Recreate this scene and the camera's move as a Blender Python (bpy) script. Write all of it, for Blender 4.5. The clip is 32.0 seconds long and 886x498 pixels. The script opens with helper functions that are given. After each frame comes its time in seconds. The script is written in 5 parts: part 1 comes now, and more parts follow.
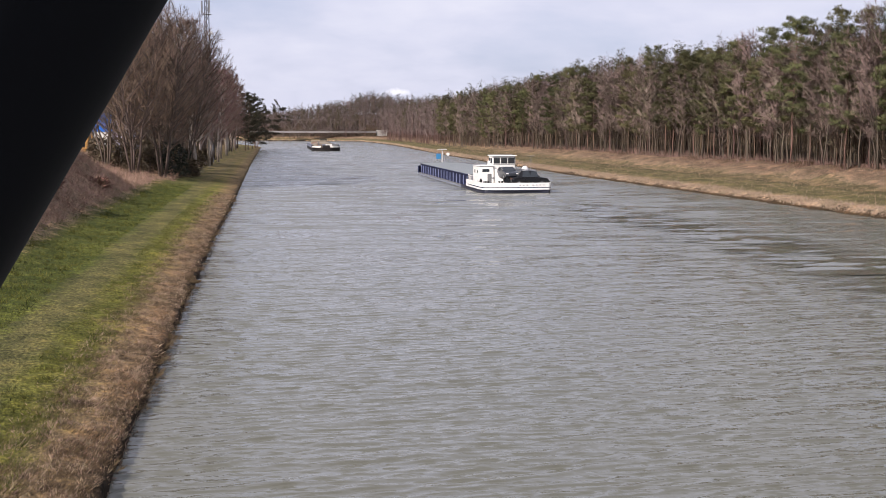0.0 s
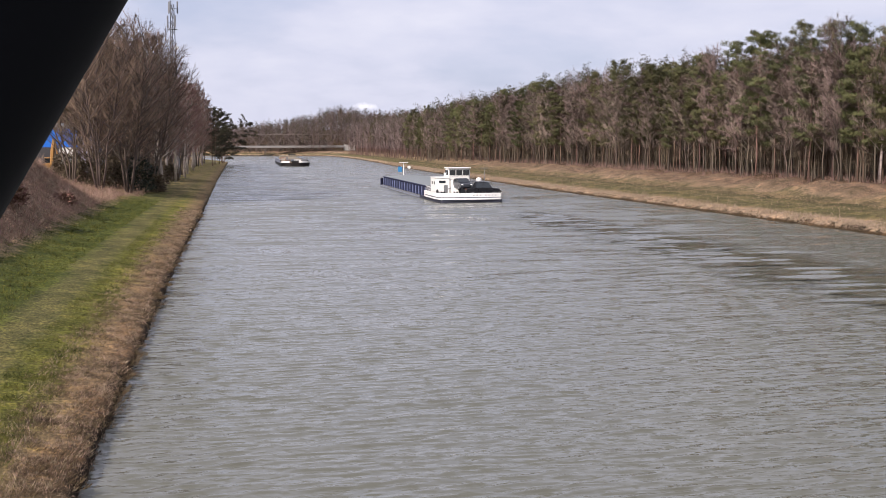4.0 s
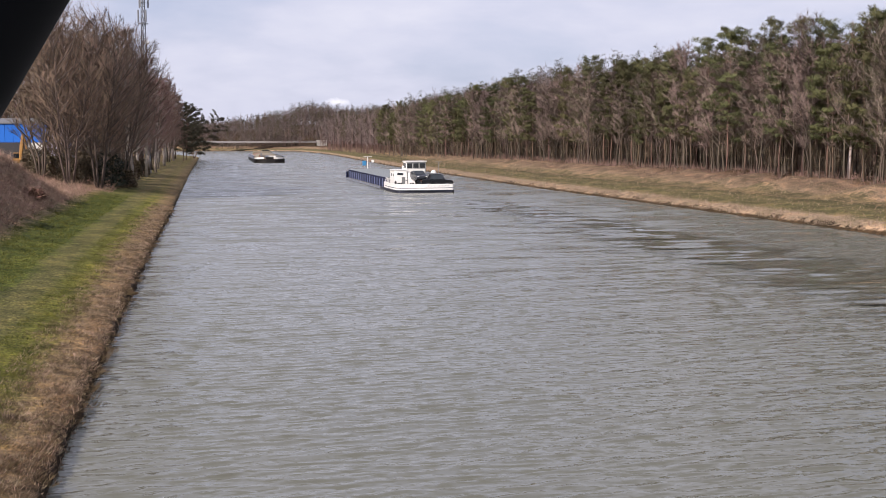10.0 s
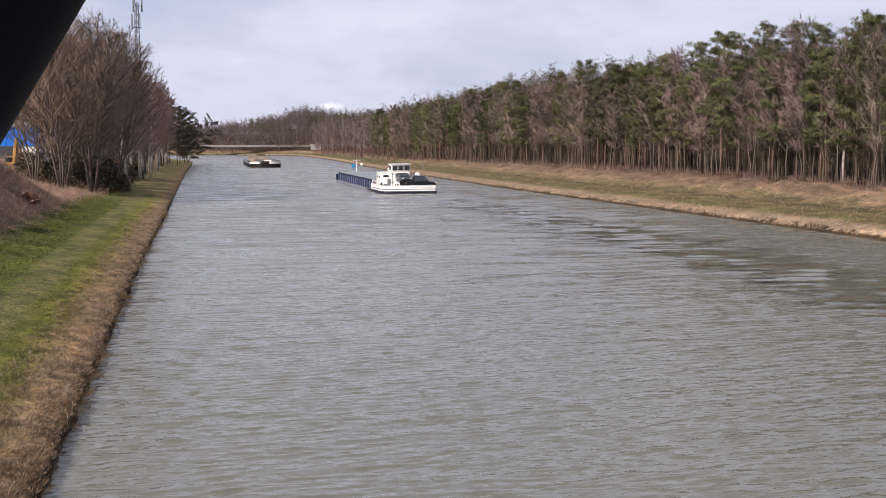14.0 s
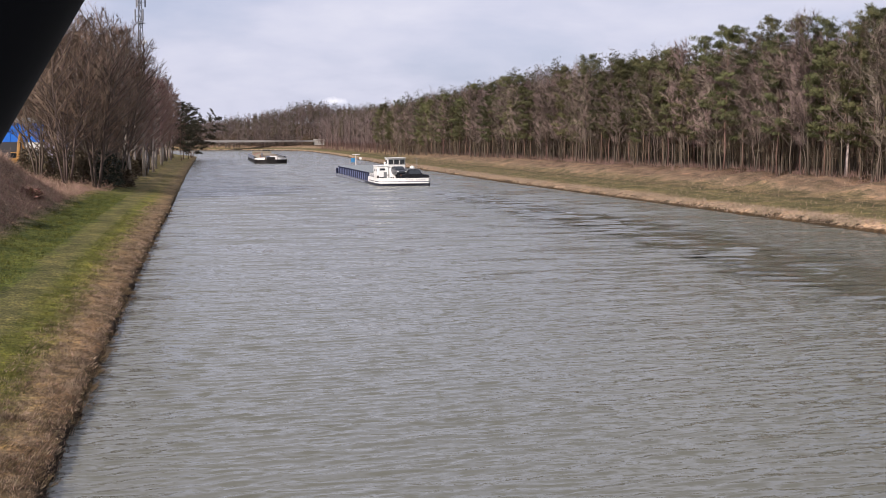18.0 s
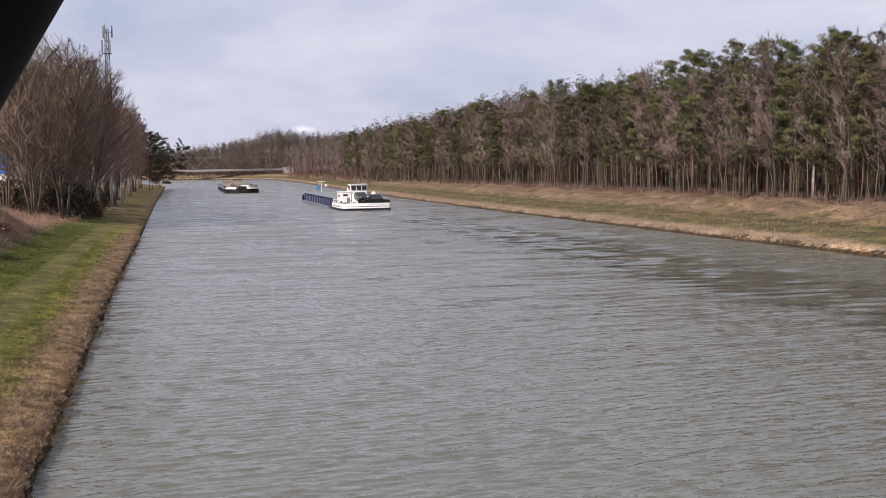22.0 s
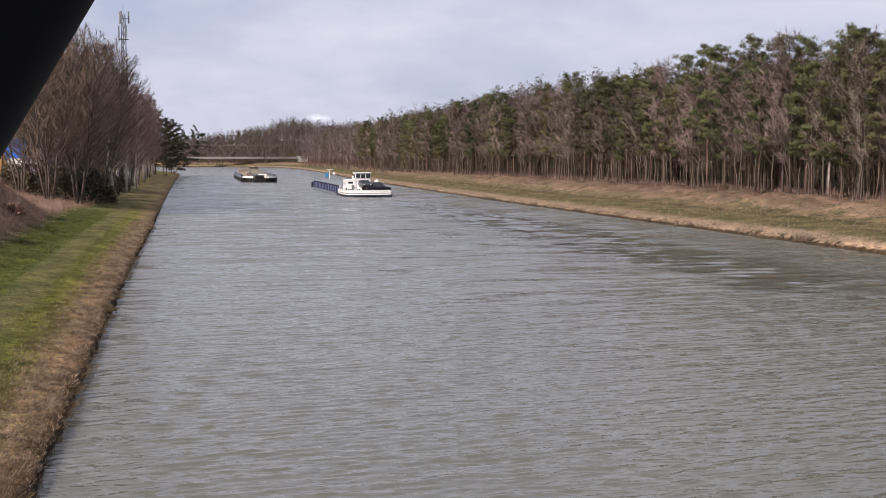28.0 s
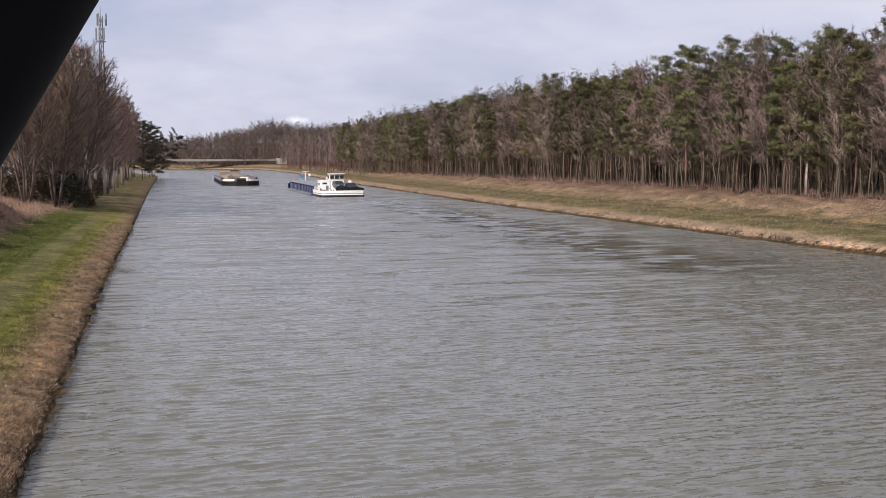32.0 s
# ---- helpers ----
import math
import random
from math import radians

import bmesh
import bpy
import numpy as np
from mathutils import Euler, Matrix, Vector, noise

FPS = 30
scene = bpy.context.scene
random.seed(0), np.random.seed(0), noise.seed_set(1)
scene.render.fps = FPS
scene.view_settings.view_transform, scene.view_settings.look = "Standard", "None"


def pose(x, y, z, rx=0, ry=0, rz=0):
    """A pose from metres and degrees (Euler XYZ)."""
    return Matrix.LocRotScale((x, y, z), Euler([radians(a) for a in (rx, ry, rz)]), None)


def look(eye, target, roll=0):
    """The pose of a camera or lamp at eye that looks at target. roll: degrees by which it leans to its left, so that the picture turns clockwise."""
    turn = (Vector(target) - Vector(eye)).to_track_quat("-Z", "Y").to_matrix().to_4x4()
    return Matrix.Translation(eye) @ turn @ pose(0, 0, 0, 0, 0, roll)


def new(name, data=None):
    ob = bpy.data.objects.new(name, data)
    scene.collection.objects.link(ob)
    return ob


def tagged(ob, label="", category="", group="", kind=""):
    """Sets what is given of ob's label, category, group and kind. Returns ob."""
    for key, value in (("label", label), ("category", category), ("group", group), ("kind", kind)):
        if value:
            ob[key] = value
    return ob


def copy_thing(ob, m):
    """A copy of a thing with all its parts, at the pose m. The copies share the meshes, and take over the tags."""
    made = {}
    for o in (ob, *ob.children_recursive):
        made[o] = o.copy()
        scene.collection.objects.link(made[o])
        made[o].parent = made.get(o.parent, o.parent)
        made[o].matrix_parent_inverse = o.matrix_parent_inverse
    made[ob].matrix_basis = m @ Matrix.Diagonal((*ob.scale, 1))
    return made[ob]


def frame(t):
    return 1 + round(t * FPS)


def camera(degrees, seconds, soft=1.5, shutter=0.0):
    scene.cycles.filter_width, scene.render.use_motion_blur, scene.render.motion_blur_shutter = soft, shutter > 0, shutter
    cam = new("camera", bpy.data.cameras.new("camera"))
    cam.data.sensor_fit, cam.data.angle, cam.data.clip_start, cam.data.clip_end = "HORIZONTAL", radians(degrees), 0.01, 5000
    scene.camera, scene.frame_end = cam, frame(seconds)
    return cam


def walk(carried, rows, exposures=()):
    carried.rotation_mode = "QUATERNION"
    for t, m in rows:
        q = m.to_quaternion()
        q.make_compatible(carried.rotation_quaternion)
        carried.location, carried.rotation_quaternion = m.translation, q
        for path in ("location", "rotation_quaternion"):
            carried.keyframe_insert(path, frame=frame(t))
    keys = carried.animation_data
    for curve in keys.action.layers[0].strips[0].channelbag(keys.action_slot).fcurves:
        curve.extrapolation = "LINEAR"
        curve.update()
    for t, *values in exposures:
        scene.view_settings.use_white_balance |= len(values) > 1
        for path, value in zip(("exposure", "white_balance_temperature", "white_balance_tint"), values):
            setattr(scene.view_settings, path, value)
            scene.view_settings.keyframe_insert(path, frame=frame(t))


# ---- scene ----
# ---- camera and its way: handheld on a footway of a truss bridge over a canal ----
# world: x across the canal, y along it, z up, water at z = 0
cam = camera(40.0, 32.0, soft=0.9)
PATH = [
    (0, -0.000, 0.000, 7.300, -8.55, -5.62, -0.00), (0.5, 0.000, -0.000, 7.300, -8.78, -5.53, 0.20), (1, 0.001, -0.000, 7.300, -9.04, -5.25, 0.27),
    (1.5, -0.001, 0.000, 7.300, -8.98, -5.26, 0.18), (2, -0.003, 0.000, 7.300, -9.24, -5.37, -0.04), (2.5, 0.001, -0.000, 7.300, -9.47, -5.19, 0.05),
    (3, 0.005, -0.001, 7.300, -9.53, -5.09, 0.16), (3.5, 0.010, -0.002, 7.300, -9.98, -5.04, 0.11), (5.5, 0.030, -0.005, 7.300, -9.98, -4.72, 0.46),
    (6, 0.035, -0.006, 7.300, -9.88, -4.80, 0.54), (6.5, 0.037, -0.006, 7.300, -9.54, -4.85, 0.19), (7, 0.039, -0.007, 7.300, -9.88, -4.73, 0.25),
    (7.5, 0.040, -0.007, 7.300, -10.16, -4.79, 0.30), (8, 0.041, -0.007, 7.300, -10.31, -5.07, 0.14), (8.5, 0.039, -0.007, 7.300, -10.42, -4.74, 0.16),
    (9, 0.038, -0.007, 7.300, -10.54, -4.83, 0.06), (9.5, 0.039, -0.008, 7.300, -10.97, -4.92, 0.04), (10, 0.041, -0.008, 7.300, -11.36, -5.17, 0.14),
    (10.5, 0.036, -0.007, 7.300, -11.17, -4.90, 0.21), (11, 0.031, -0.006, 7.300, -11.12, -4.84, 0.29), (11.5, 0.036, -0.007, 7.300, -11.04, -4.78, 0.29),
    (12, 0.040, -0.008, 7.300, -11.14, -5.04, 0.12), (12.5, 0.037, -0.007, 7.300, -11.26, -5.41, 0.02), (13, 0.035, -0.007, 7.300, -11.51, -5.42, -0.05),
    (13.5, 0.027, -0.006, 7.300, -11.77, -5.47, -0.07), (14, 0.020, -0.004, 7.300, -11.65, -4.98, 0.11), (14.5, 0.020, -0.004, 7.300, -11.91, -5.00, 0.14),
    (16.5, 0.016, -0.003, 7.300, -12.20, -5.06, -0.09), (17, 0.015, -0.003, 7.300, -12.23, -5.11, 0.04), (17.5, 0.019, -0.004, 7.300, -11.88, -5.34, 0.13),
    (18, 0.022, -0.005, 7.300, -11.48, -5.22, 0.23), (18.5, 0.019, -0.004, 7.300, -11.59, -5.23, 0.21), (19, 0.015, -0.003, 7.300, -12.41, -5.34, 0.13),
    (19.5, 0.016, -0.004, 7.300, -12.79, -4.74, 0.68), (20, 0.017, -0.004, 7.300, -12.95, -4.44, 0.77), (20.5, 0.017, -0.004, 7.300, -13.10, -4.20, 0.95),
    (21, 0.018, -0.004, 7.300, -12.77, -4.05, 0.92), (21.5, 0.023, -0.005, 7.300, -12.79, -3.97, 1.16), (22, 0.027, -0.006, 7.300, -12.92, -4.00, 0.96),
    (22.5, 0.033, -0.007, 7.299, -12.90, -3.88, 0.95), (23, 0.038, -0.009, 7.299, -13.21, -4.31, 1.00), (23.5, 0.033, -0.008, 7.299, -13.32, -4.43, 0.88),
    (24, 0.028, -0.006, 7.300, -12.89, -4.22, 0.90), (24.5, 0.022, -0.005, 7.300, -12.44, -4.31, 0.78), (25, 0.016, -0.003, 7.300, -11.69, -4.15, 0.54),
    (25.5, 0.014, -0.003, 7.300, -11.81, -4.35, 0.33), (27.5, 0.006, -0.001, 7.300, -12.49, -4.55, 0.12), (28, 0.004, -0.001, 7.300, -12.26, -4.42, 0.06),
    (28.5, -0.004, 0.001, 7.300, -12.39, -4.43, -0.02), (29, -0.011, 0.003, 7.300, -12.62, -4.36, -0.10), (29.5, -0.017, 0.004, 7.300, -12.71, -4.20, -0.03),
    (30, -0.022, 0.005, 7.300, -12.86, -4.01, -0.12), (30.5, -0.024, 0.006, 7.300, -12.94, -4.26, -0.01), (31, -0.026, 0.006, 7.300, -13.07, -4.35, -0.33),
    (31.5, -0.024, 0.006, 7.300, -13.26, -4.51, -0.27), (32, -0.023, 0.005, 7.300, -13.23, -4.35, 0.28),
]

walk(cam, [(r[0], pose(r[1], r[2], r[3], 90 + r[5], r[6], r[4])) for r in PATH],
     exposures=[(0.0, 0.32, 6500, 17), (9.0, 0.27, 6500, 17), (16.0, 0.26, 6500, 17), (21.0, 0.13, 6500, 17), (32.0, 0.14, 6500, 17)])

# ---- world and sun ----
SUN_EL, SUN_AZ = 33.0, 230.0          # degrees; azimuth clockwise from +y, so the sun stands behind and to the left
world = bpy.data.worlds.new("world")
scene.world = world
world.use_nodes = True


class Nodes:
    """Short hand for node trees."""

    def __init__(self, tree):
        self.tree = tree
        tree.nodes.clear()

    def add(self, kind, inputs=None, **props):
        n = self.tree.nodes.new(kind)
        if "operation" in props:
            n.operation = props["operation"]
        if "use_clamp" in props:
            n.use_clamp = props["use_clamp"]
        if "data_type" in props:
            n.data_type = props["data_type"]
        if "blend_type" in props:
            n.blend_type = props["blend_type"]
        if "attribute_name" in props:
            n.attribute_name = props["attribute_name"]
        for k, v in (inputs or {}).items():
            if isinstance(v, bpy.types.NodeSocket):
                self.tree.links.new(v, n.inputs[k])
            else:
                n.inputs[k].default_value = v
        return n

    def ramp(self, fac, stops, mode="LINEAR"):
        n = self.add("ShaderNodeValToRGB", {"Fac": fac})
        n.color_ramp.interpolation = mode
        el = n.color_ramp.elements
        while len(el) > 1:
            el.remove(el[-1])
        for i, (p, c) in enumerate(stops):
            e = el[0] if i == 0 else el.new(p)
            e.position = p
            e.color = (*c, 1) if len(c) == 3 else c
        return n.outputs["Color"]

    def math(self, op, a, b=0.0, c=0.0, clamp=False):
        n = self.add("ShaderNodeMath", {0: a, 1: b, 2: c}, operation=op, use_clamp=clamp)
        return n.outputs[0]

    def mix(self, fac, a, b, blend="MIX"):
        n = self.add("ShaderNodeMix", data_type="RGBA", blend_type=blend)
        for i, v in ((0, fac), (6, a), (7, b)):
            if isinstance(v, bpy.types.NodeSocket):
                self.tree.links.new(v, n.inputs[i])
            else:
                n.inputs[i].default_value = v if i == 0 or len(v) == 4 else (*v, 1)
        return n.outputs[2]

    def noise(self, vec, scale, detail=3.0, rough=0.55, distort=0.0):
        n = self.add("ShaderNodeTexNoise", {"Scale": scale, "Detail": detail, "Roughness": rough, "Distortion": distort})
        if vec is not None:
            self.tree.links.new(vec, n.inputs["Vector"])
        return n.outputs["Fac"]

    def scaled(self, vec, s, turn=0.0):
        n = self.add("ShaderNodeMapping", {"Vector": vec, "Scale": s, "Rotation": (0, 0, turn)})
        return n.outputs[0]


def build_sky():
    n = Nodes(world.node_tree)
    co = n.add("ShaderNodeTexCoord").outputs["Generated"]
    air = n.add("ShaderNodeTexSky")
    air.sky_type, air.sun_disc, air.sun_elevation, air.sun_rotation = "NISHITA", False, radians(SUN_EL), radians(SUN_AZ)
    air.air_density, air.dust_density, air.ozone_density = 1.0, 1.2, 1.5
    sky = air.outputs[0]
    sep = n.add("ShaderNodeSeparateXYZ", {0: co})
    # thin broken cloud, drawn out flat towards the horizon
    high = n.math("MAXIMUM", sep.outputs[2], 0.03)
    inv = n.math("DIVIDE", 1.0, n.math("ADD", high, 0.28))
    flat = n.add("ShaderNodeCombineXYZ", {0: n.math("MULTIPLY", sep.outputs[0], inv), 1: n.math("MULTIPLY", sep.outputs[1], inv), 2: 0.0}).outputs[0]
    big = n.noise(flat, 2.2, 4.0, 0.5, 0.3)
    fine = n.noise(flat, 7.0, 4.0, 0.6)
    cover = n.math("MULTIPLY_ADD", fine, 0.22, n.math("MULTIPLY", big, 0.93))
    shade = n.ramp(cover, [(0.36, (5.3, 5.9, 7.6)), (0.56, (6.4, 6.8, 8.1)), (0.75, (7.4, 7.7, 8.7))])
    amount = n.ramp(cover, [(0.25, (0.72, 0.72, 0.72)), (0.6, (0.95, 0.95, 0.95))])
    col = n.mix(amount, sky, shade)
    # one low white cumulus over the woods
    way = Vector((0.1125, 1.0, 0.0300)).normalized()
    rel = n.add("ShaderNodeVectorMath", {0: co, 1: way}, operation="SUBTRACT").outputs[0]
    rel = n.scaled(rel, (75.0, 75.0, 210.0))
    bump = n.add("ShaderNodeVectorMath", {0: rel}, operation="LENGTH").outputs["Value"]
    puff = n.math("SUBTRACT", 1.25, n.math("MULTIPLY_ADD", n.noise(co, 160.0, 3.0), 0.9, bump), clamp=True)
    col = n.mix(puff, col, (12.0, 12.0, 12.3))
    bg = n.add("ShaderNodeBackground", {"Color": col, "Strength": 0.087})
    n.add("ShaderNodeOutputWorld", {"Surface": bg.outputs[0]})


build_sky()
lamp = bpy.data.lights.new("sun", "SUN")
lamp.energy, lamp.angle, lamp.color = 5.0, radians(1.2), (1.0, 0.93, 0.83)
sun = new("sun", lamp)
sx, sy = math.sin(radians(SUN_AZ)) * math.cos(radians(SUN_EL)), math.cos(radians(SUN_AZ)) * math.cos(radians(SUN_EL))
sun.matrix_basis = look((sx * 200, sy * 200, math.sin(radians(SUN_EL)) * 200), (0, 0, 0))


# ---- materials ----
def surface(name, colour, other=None, rough=0.7, metal=0.0, scale=2.0, amount=0.5, fine=25.0, bump=0.15, grain=0.02,
            spread=0.0, island=0.0, coat=0.0, spec=0.5, thin=0.0, space="Object", stretch=(1, 1, 1)):
    """A worn, slightly uneven surface: two colours mixed by coarse and fine noise, with fine relief."""
    m = bpy.data.materials.new(name)
    m.use_nodes = True
    n = Nodes(m.node_tree)
    co = n.add("ShaderNodeTexCoord").outputs[space]
    if stretch != (1, 1, 1):
        co = n.scaled(co, stretch)
    a = n.noise(co, scale, 4.0)
    b = n.noise(co, fine, 3.0, 0.65)
    fac = n.math("MULTIPLY_ADD", b, 0.45, n.math("MULTIPLY", a, 0.55))
    fac = n.math("MULTIPLY_ADD", n.math("SUBTRACT", fac, 0.5), 2.6 * amount, 0.5, clamp=True)
    other = other or tuple(c * 0.6 for c in colour)
    col = n.mix(fac, other, colour)
    if spread:
        r = n.add("ShaderNodeObjectInfo").outputs["Random"]
        v = n.math("MULTIPLY_ADD", r, 2 * spread, 1.0 - spread)
        h = n.math("MULTIPLY_ADD", n.math("FRACT", n.math("MULTIPLY", r, 7.31)), 0.05, 0.475)
        col = n.add("ShaderNodeHueSaturation", {"Color": col, "Value": v, "Hue": h}).outputs[0]
    if island:
        r = n.add("ShaderNodeNewGeometry").outputs["Random Per Island"]
        v = n.math("MULTIPLY_ADD", r, 2 * island, 1.0 - island)
        h = n.math("MULTIPLY_ADD", n.math("FRACT", n.math("MULTIPLY", r, 5.17)), 0.05, 0.475)
        col = n.add("ShaderNodeHueSaturation", {"Color": col, "Value": v, "Hue": h}).outputs[0]
    p = n.add("ShaderNodeBsdfPrincipled", {"Base Color": col, "Metallic": metal, "Coat Weight": coat, "Specular IOR Level": spec,
                                           "Roughness": n.math("MULTIPLY_ADD", a, 0.2, rough - 0.1, clamp=True)})
    if bump:
        n.tree.links.new(n.add("ShaderNodeBump", {"Height": b, "Strength": bump, "Distance": grain}).outputs[0], p.inputs["Normal"])
    out = p.outputs[0]
    if thin:
        t = n.add("ShaderNodeBsdfTranslucent", {"Color": col})
        out = n.add("ShaderNodeMixShader", {0: thin, 1: out, 2: t.outputs[0]}).outputs[0]
    n.add("ShaderNodeOutputMaterial", {"Surface": out})
    return m


def ground_surface(name, stops, span, wobble=0.8, litter=None):
    """Soil and grass in bands by the distance from the water, with ragged borders, tufts and bare spots."""
    m = bpy.data.materials.new(name)
    m.use_nodes = True
    n = Nodes(m.node_tree)
    co = n.add("ShaderNodeTexCoord").outputs["Object"]
    off = n.add("ShaderNodeAttribute", attribute_name="off").outputs["Fac"]
    a, b, c = n.noise(co, 0.22, 4.0), n.noise(co, 1.6, 4.0, 0.6), n.noise(n.scaled(co, (1, 0.6, 1)), 9.0, 4.0, 0.7)
    d = n.math("ADD", off, n.math("MULTIPLY", n.math("SUBTRACT", n.math("MULTIPLY_ADD", b, 1.3, n.math("MULTIPLY", a, 1.0)), 1.15), wobble * 3.4))
    keep = n.math("MINIMUM", n.math("MULTIPLY", off, 1.4), 1.0, clamp=True)
    d = n.add("ShaderNodeMix", {0: keep, 2: off, 3: d}, data_type="FLOAT").outputs[0]
    col = n.ramp(n.math("DIVIDE", d, span), [(o / span, q) for o, q in stops])
    if litter:                      # dead leaves and thin turf from the first trees on
        along = n.math("DIVIDE", n.math("SUBTRACT", n.add("ShaderNodeSeparateXYZ", {0: co}).outputs[1], litter[0]), 45.0, clamp=True)
        col = n.mix(n.math("MULTIPLY", along, n.math("MULTIPLY_ADD", a, 0.9, 0.2, clamp=True)), col, litter[1])
    col = n.mix(0.85, col, n.ramp(c, [(0.30, (0.20, 0.20, 0.18)), (0.5, (0.95, 0.95, 0.95)), (0.68, (2.1, 2.0, 1.7))]), "MULTIPLY")
    col = n.mix(0.9, col, n.ramp(n.noise(n.scaled(co, (1.0, 0.7, 1.0)), 0.42, 3.0, 0.6, 0.4), [(0.34, (0.62, 0.66, 0.60)), (0.5, (1.0, 1.0, 1.0)), (0.66, (1.5, 1.38, 1.3))]), "MULTIPLY")
    col = n.mix(0.8, col, n.ramp(b, [(0.28, (0.52, 0.56, 0.52)), (0.5, (1.0, 1.0, 1.0)), (0.72, (1.5, 1.4, 1.25))]), "MULTIPLY")
    p = n.add("ShaderNodeBsdfPrincipled", {"Base Color": col, "Roughness": 0.95, "Specular IOR Level": 0.1})
    h = n.math("MULTIPLY_ADD", c, 0.4, b)
    n.tree.links.new(n.add("ShaderNodeBump", {"Height": h, "Strength": 1.0, "Distance": 0.3}).outputs[0], p.inputs["Normal"])
    n.add("ShaderNodeOutputMaterial", {"Surface": p.outputs[0]})
    return m


def water_surface(name, chop, swell, rough, veil=False):
    """Grey-green canal water under a light wind. chop and swell are the slopes of the short and of the longer waves."""
    m = bpy.data.materials.new(name)
    m.use_nodes = True
    n = Nodes(m.node_tree)
    co = n.add("ShaderNodeTexCoord").outputs["Object"]

    def slope(vec, scale, detail, gain, distort=0.0):
        t = n.add("ShaderNodeTexNoise", {"Vector": vec, "Scale": scale, "Detail": detail, "Roughness": 0.5, "Distortion": distort}).outputs["Color"]
        t = n.add("ShaderNodeVectorMath", {0: t, 1: (0.5, 0.5, 0.5)}, operation="SUBTRACT").outputs[0]
        return n.add("ShaderNodeVectorMath", {0: t, 1: gain}, operation="MULTIPLY").outputs[0]

    def plus(a, b):
        return n.add("ShaderNodeVectorMath", {0: a, 1: b}, operation="ADD").outputs[0]

    gust = n.math("MULTIPLY_ADD", n.noise(n.scaled(co, (1.0, 0.45, 1.0)), 0.045, 4.0, 0.6), 0.7, n.math("MULTIPLY_ADD", n.noise(n.scaled(co, (0.22, 0.45, 1.0), 0.08), 0.6, 3.0, 0.6), 0.6, 0.3))
    tilt = plus(slope(n.scaled(co, (0.45, 1.0, 1.0), -0.15), 6.0, 2.0, (0.5 * chop, 1.0 * chop, 0.0), 0.5),
                slope(n.scaled(co, (0.7, 1.0, 1.0), 0.3), 16.0, 2.0, (0.6 * chop, 0.7 * chop, 0.0)))
    if veil:
        tilt = plus(tilt, slope(n.scaled(co, (0.16, 0.55, 1.0), 0.10), 1.0, 3.0, (0.25 * swell, swell, 0.0), 0.5))
    else:
        # small wind waves: short steep faces that lean towards the near bridge, long gentle backs
        far = n.math("DIVIDE", n.math("SUBTRACT", n.add("ShaderNodeSeparateXYZ", {0: co}).outputs[1], 30.0), 90.0, clamp=True)
        face = n.math("DIVIDE", n.math("SUBTRACT", n.noise(n.scaled(co, (1.2, 4.8, 1.0), 0.10), 1.0, 3.0, 0.6, 0.5), 0.555), 0.08, clamp=True)
        fine = n.math("DIVIDE", n.math("SUBTRACT", n.noise(n.scaled(co, (3.6, 10.0, 1.0), -0.12), 1.0, 2.0, 0.6, 0.4), 0.56), 0.08, clamp=True)
        lean = n.math("MULTIPLY_ADD", face, -0.46, n.math("MULTIPLY_ADD", fine, -0.26, n.math("MULTIPLY_ADD", far, -0.105, 0.030)))
        tilt = plus(tilt, n.add("ShaderNodeCombineXYZ", {0: 0.0, 1: lean, 2: 0.0}).outputs[0])
        tilt = n.add("ShaderNodeVectorMath", {0: tilt, 3: gust}, operation="SCALE").outputs[0]
        wide = slope(n.scaled(co, (0.16, 0.55, 1.0), 0.10), 1.0, 3.0, (0.25 * swell, swell, 0.0), 0.5)
        tilt = plus(tilt, n.add("ShaderNodeVectorMath", {0: wide, 3: far}, operation="SCALE").outputs[0])
    nor = n.add("ShaderNodeVectorMath", {0: n.add("ShaderNodeVectorMath", {0: n.add("ShaderNodeNewGeometry").outputs["Normal"], 1: tilt}, operation="ADD").outputs[0]}, operation="NORMALIZE").outputs[0]
    col = n.mix(n.noise(co, 0.06, 3.0), (0.112, 0.113, 0.091), (0.128, 0.128, 0.104))
    # light scattered back from the turbid body does not follow the ripples; the gloss does
    body = n.add("ShaderNodeBsdfDiffuse", {"Color": col, "Normal": n.add("ShaderNodeCombineXYZ", {0: 0.0, 1: 0.0, 2: 1.0}).outputs[0]})
    gloss = n.add("ShaderNodeBsdfGlossy", {"Color": (1, 1, 1, 1), "Roughness": rough, "Normal": nor})
    fres = n.add("ShaderNodeFresnel", {"IOR": 1.33, "Normal": nor})
    out = n.add("ShaderNodeMixShader", {0: fres.outputs[0], 1: body.outputs[0], 2: gloss.outputs[0]}).outputs[0]
    if veil:
        at = n.add("ShaderNodeAttribute", attribute_name="edge").outputs["Fac"]
        k = n.noise(n.scaled(co, (0.16, 0.55, 1), 0.10), 1.0, 4.0, 0.65, 0.6)
        fac = n.math("MULTIPLY_ADD", n.math("SUBTRACT", n.math("MULTIPLY_ADD", at, 0.85, n.math("MULTIPLY", k, 1.9)), 1.42), 3.2, 0.0, clamp=True)
        fac = n.math("MULTIPLY", fac, 0.93)
        out = n.add("ShaderNodeMixShader", {0: fac, 1: n.add("ShaderNodeBsdfTransparent").outputs[0], 2: out}).outputs[0]
    n.add("ShaderNodeOutputMaterial", {"Surface": out})
    return m


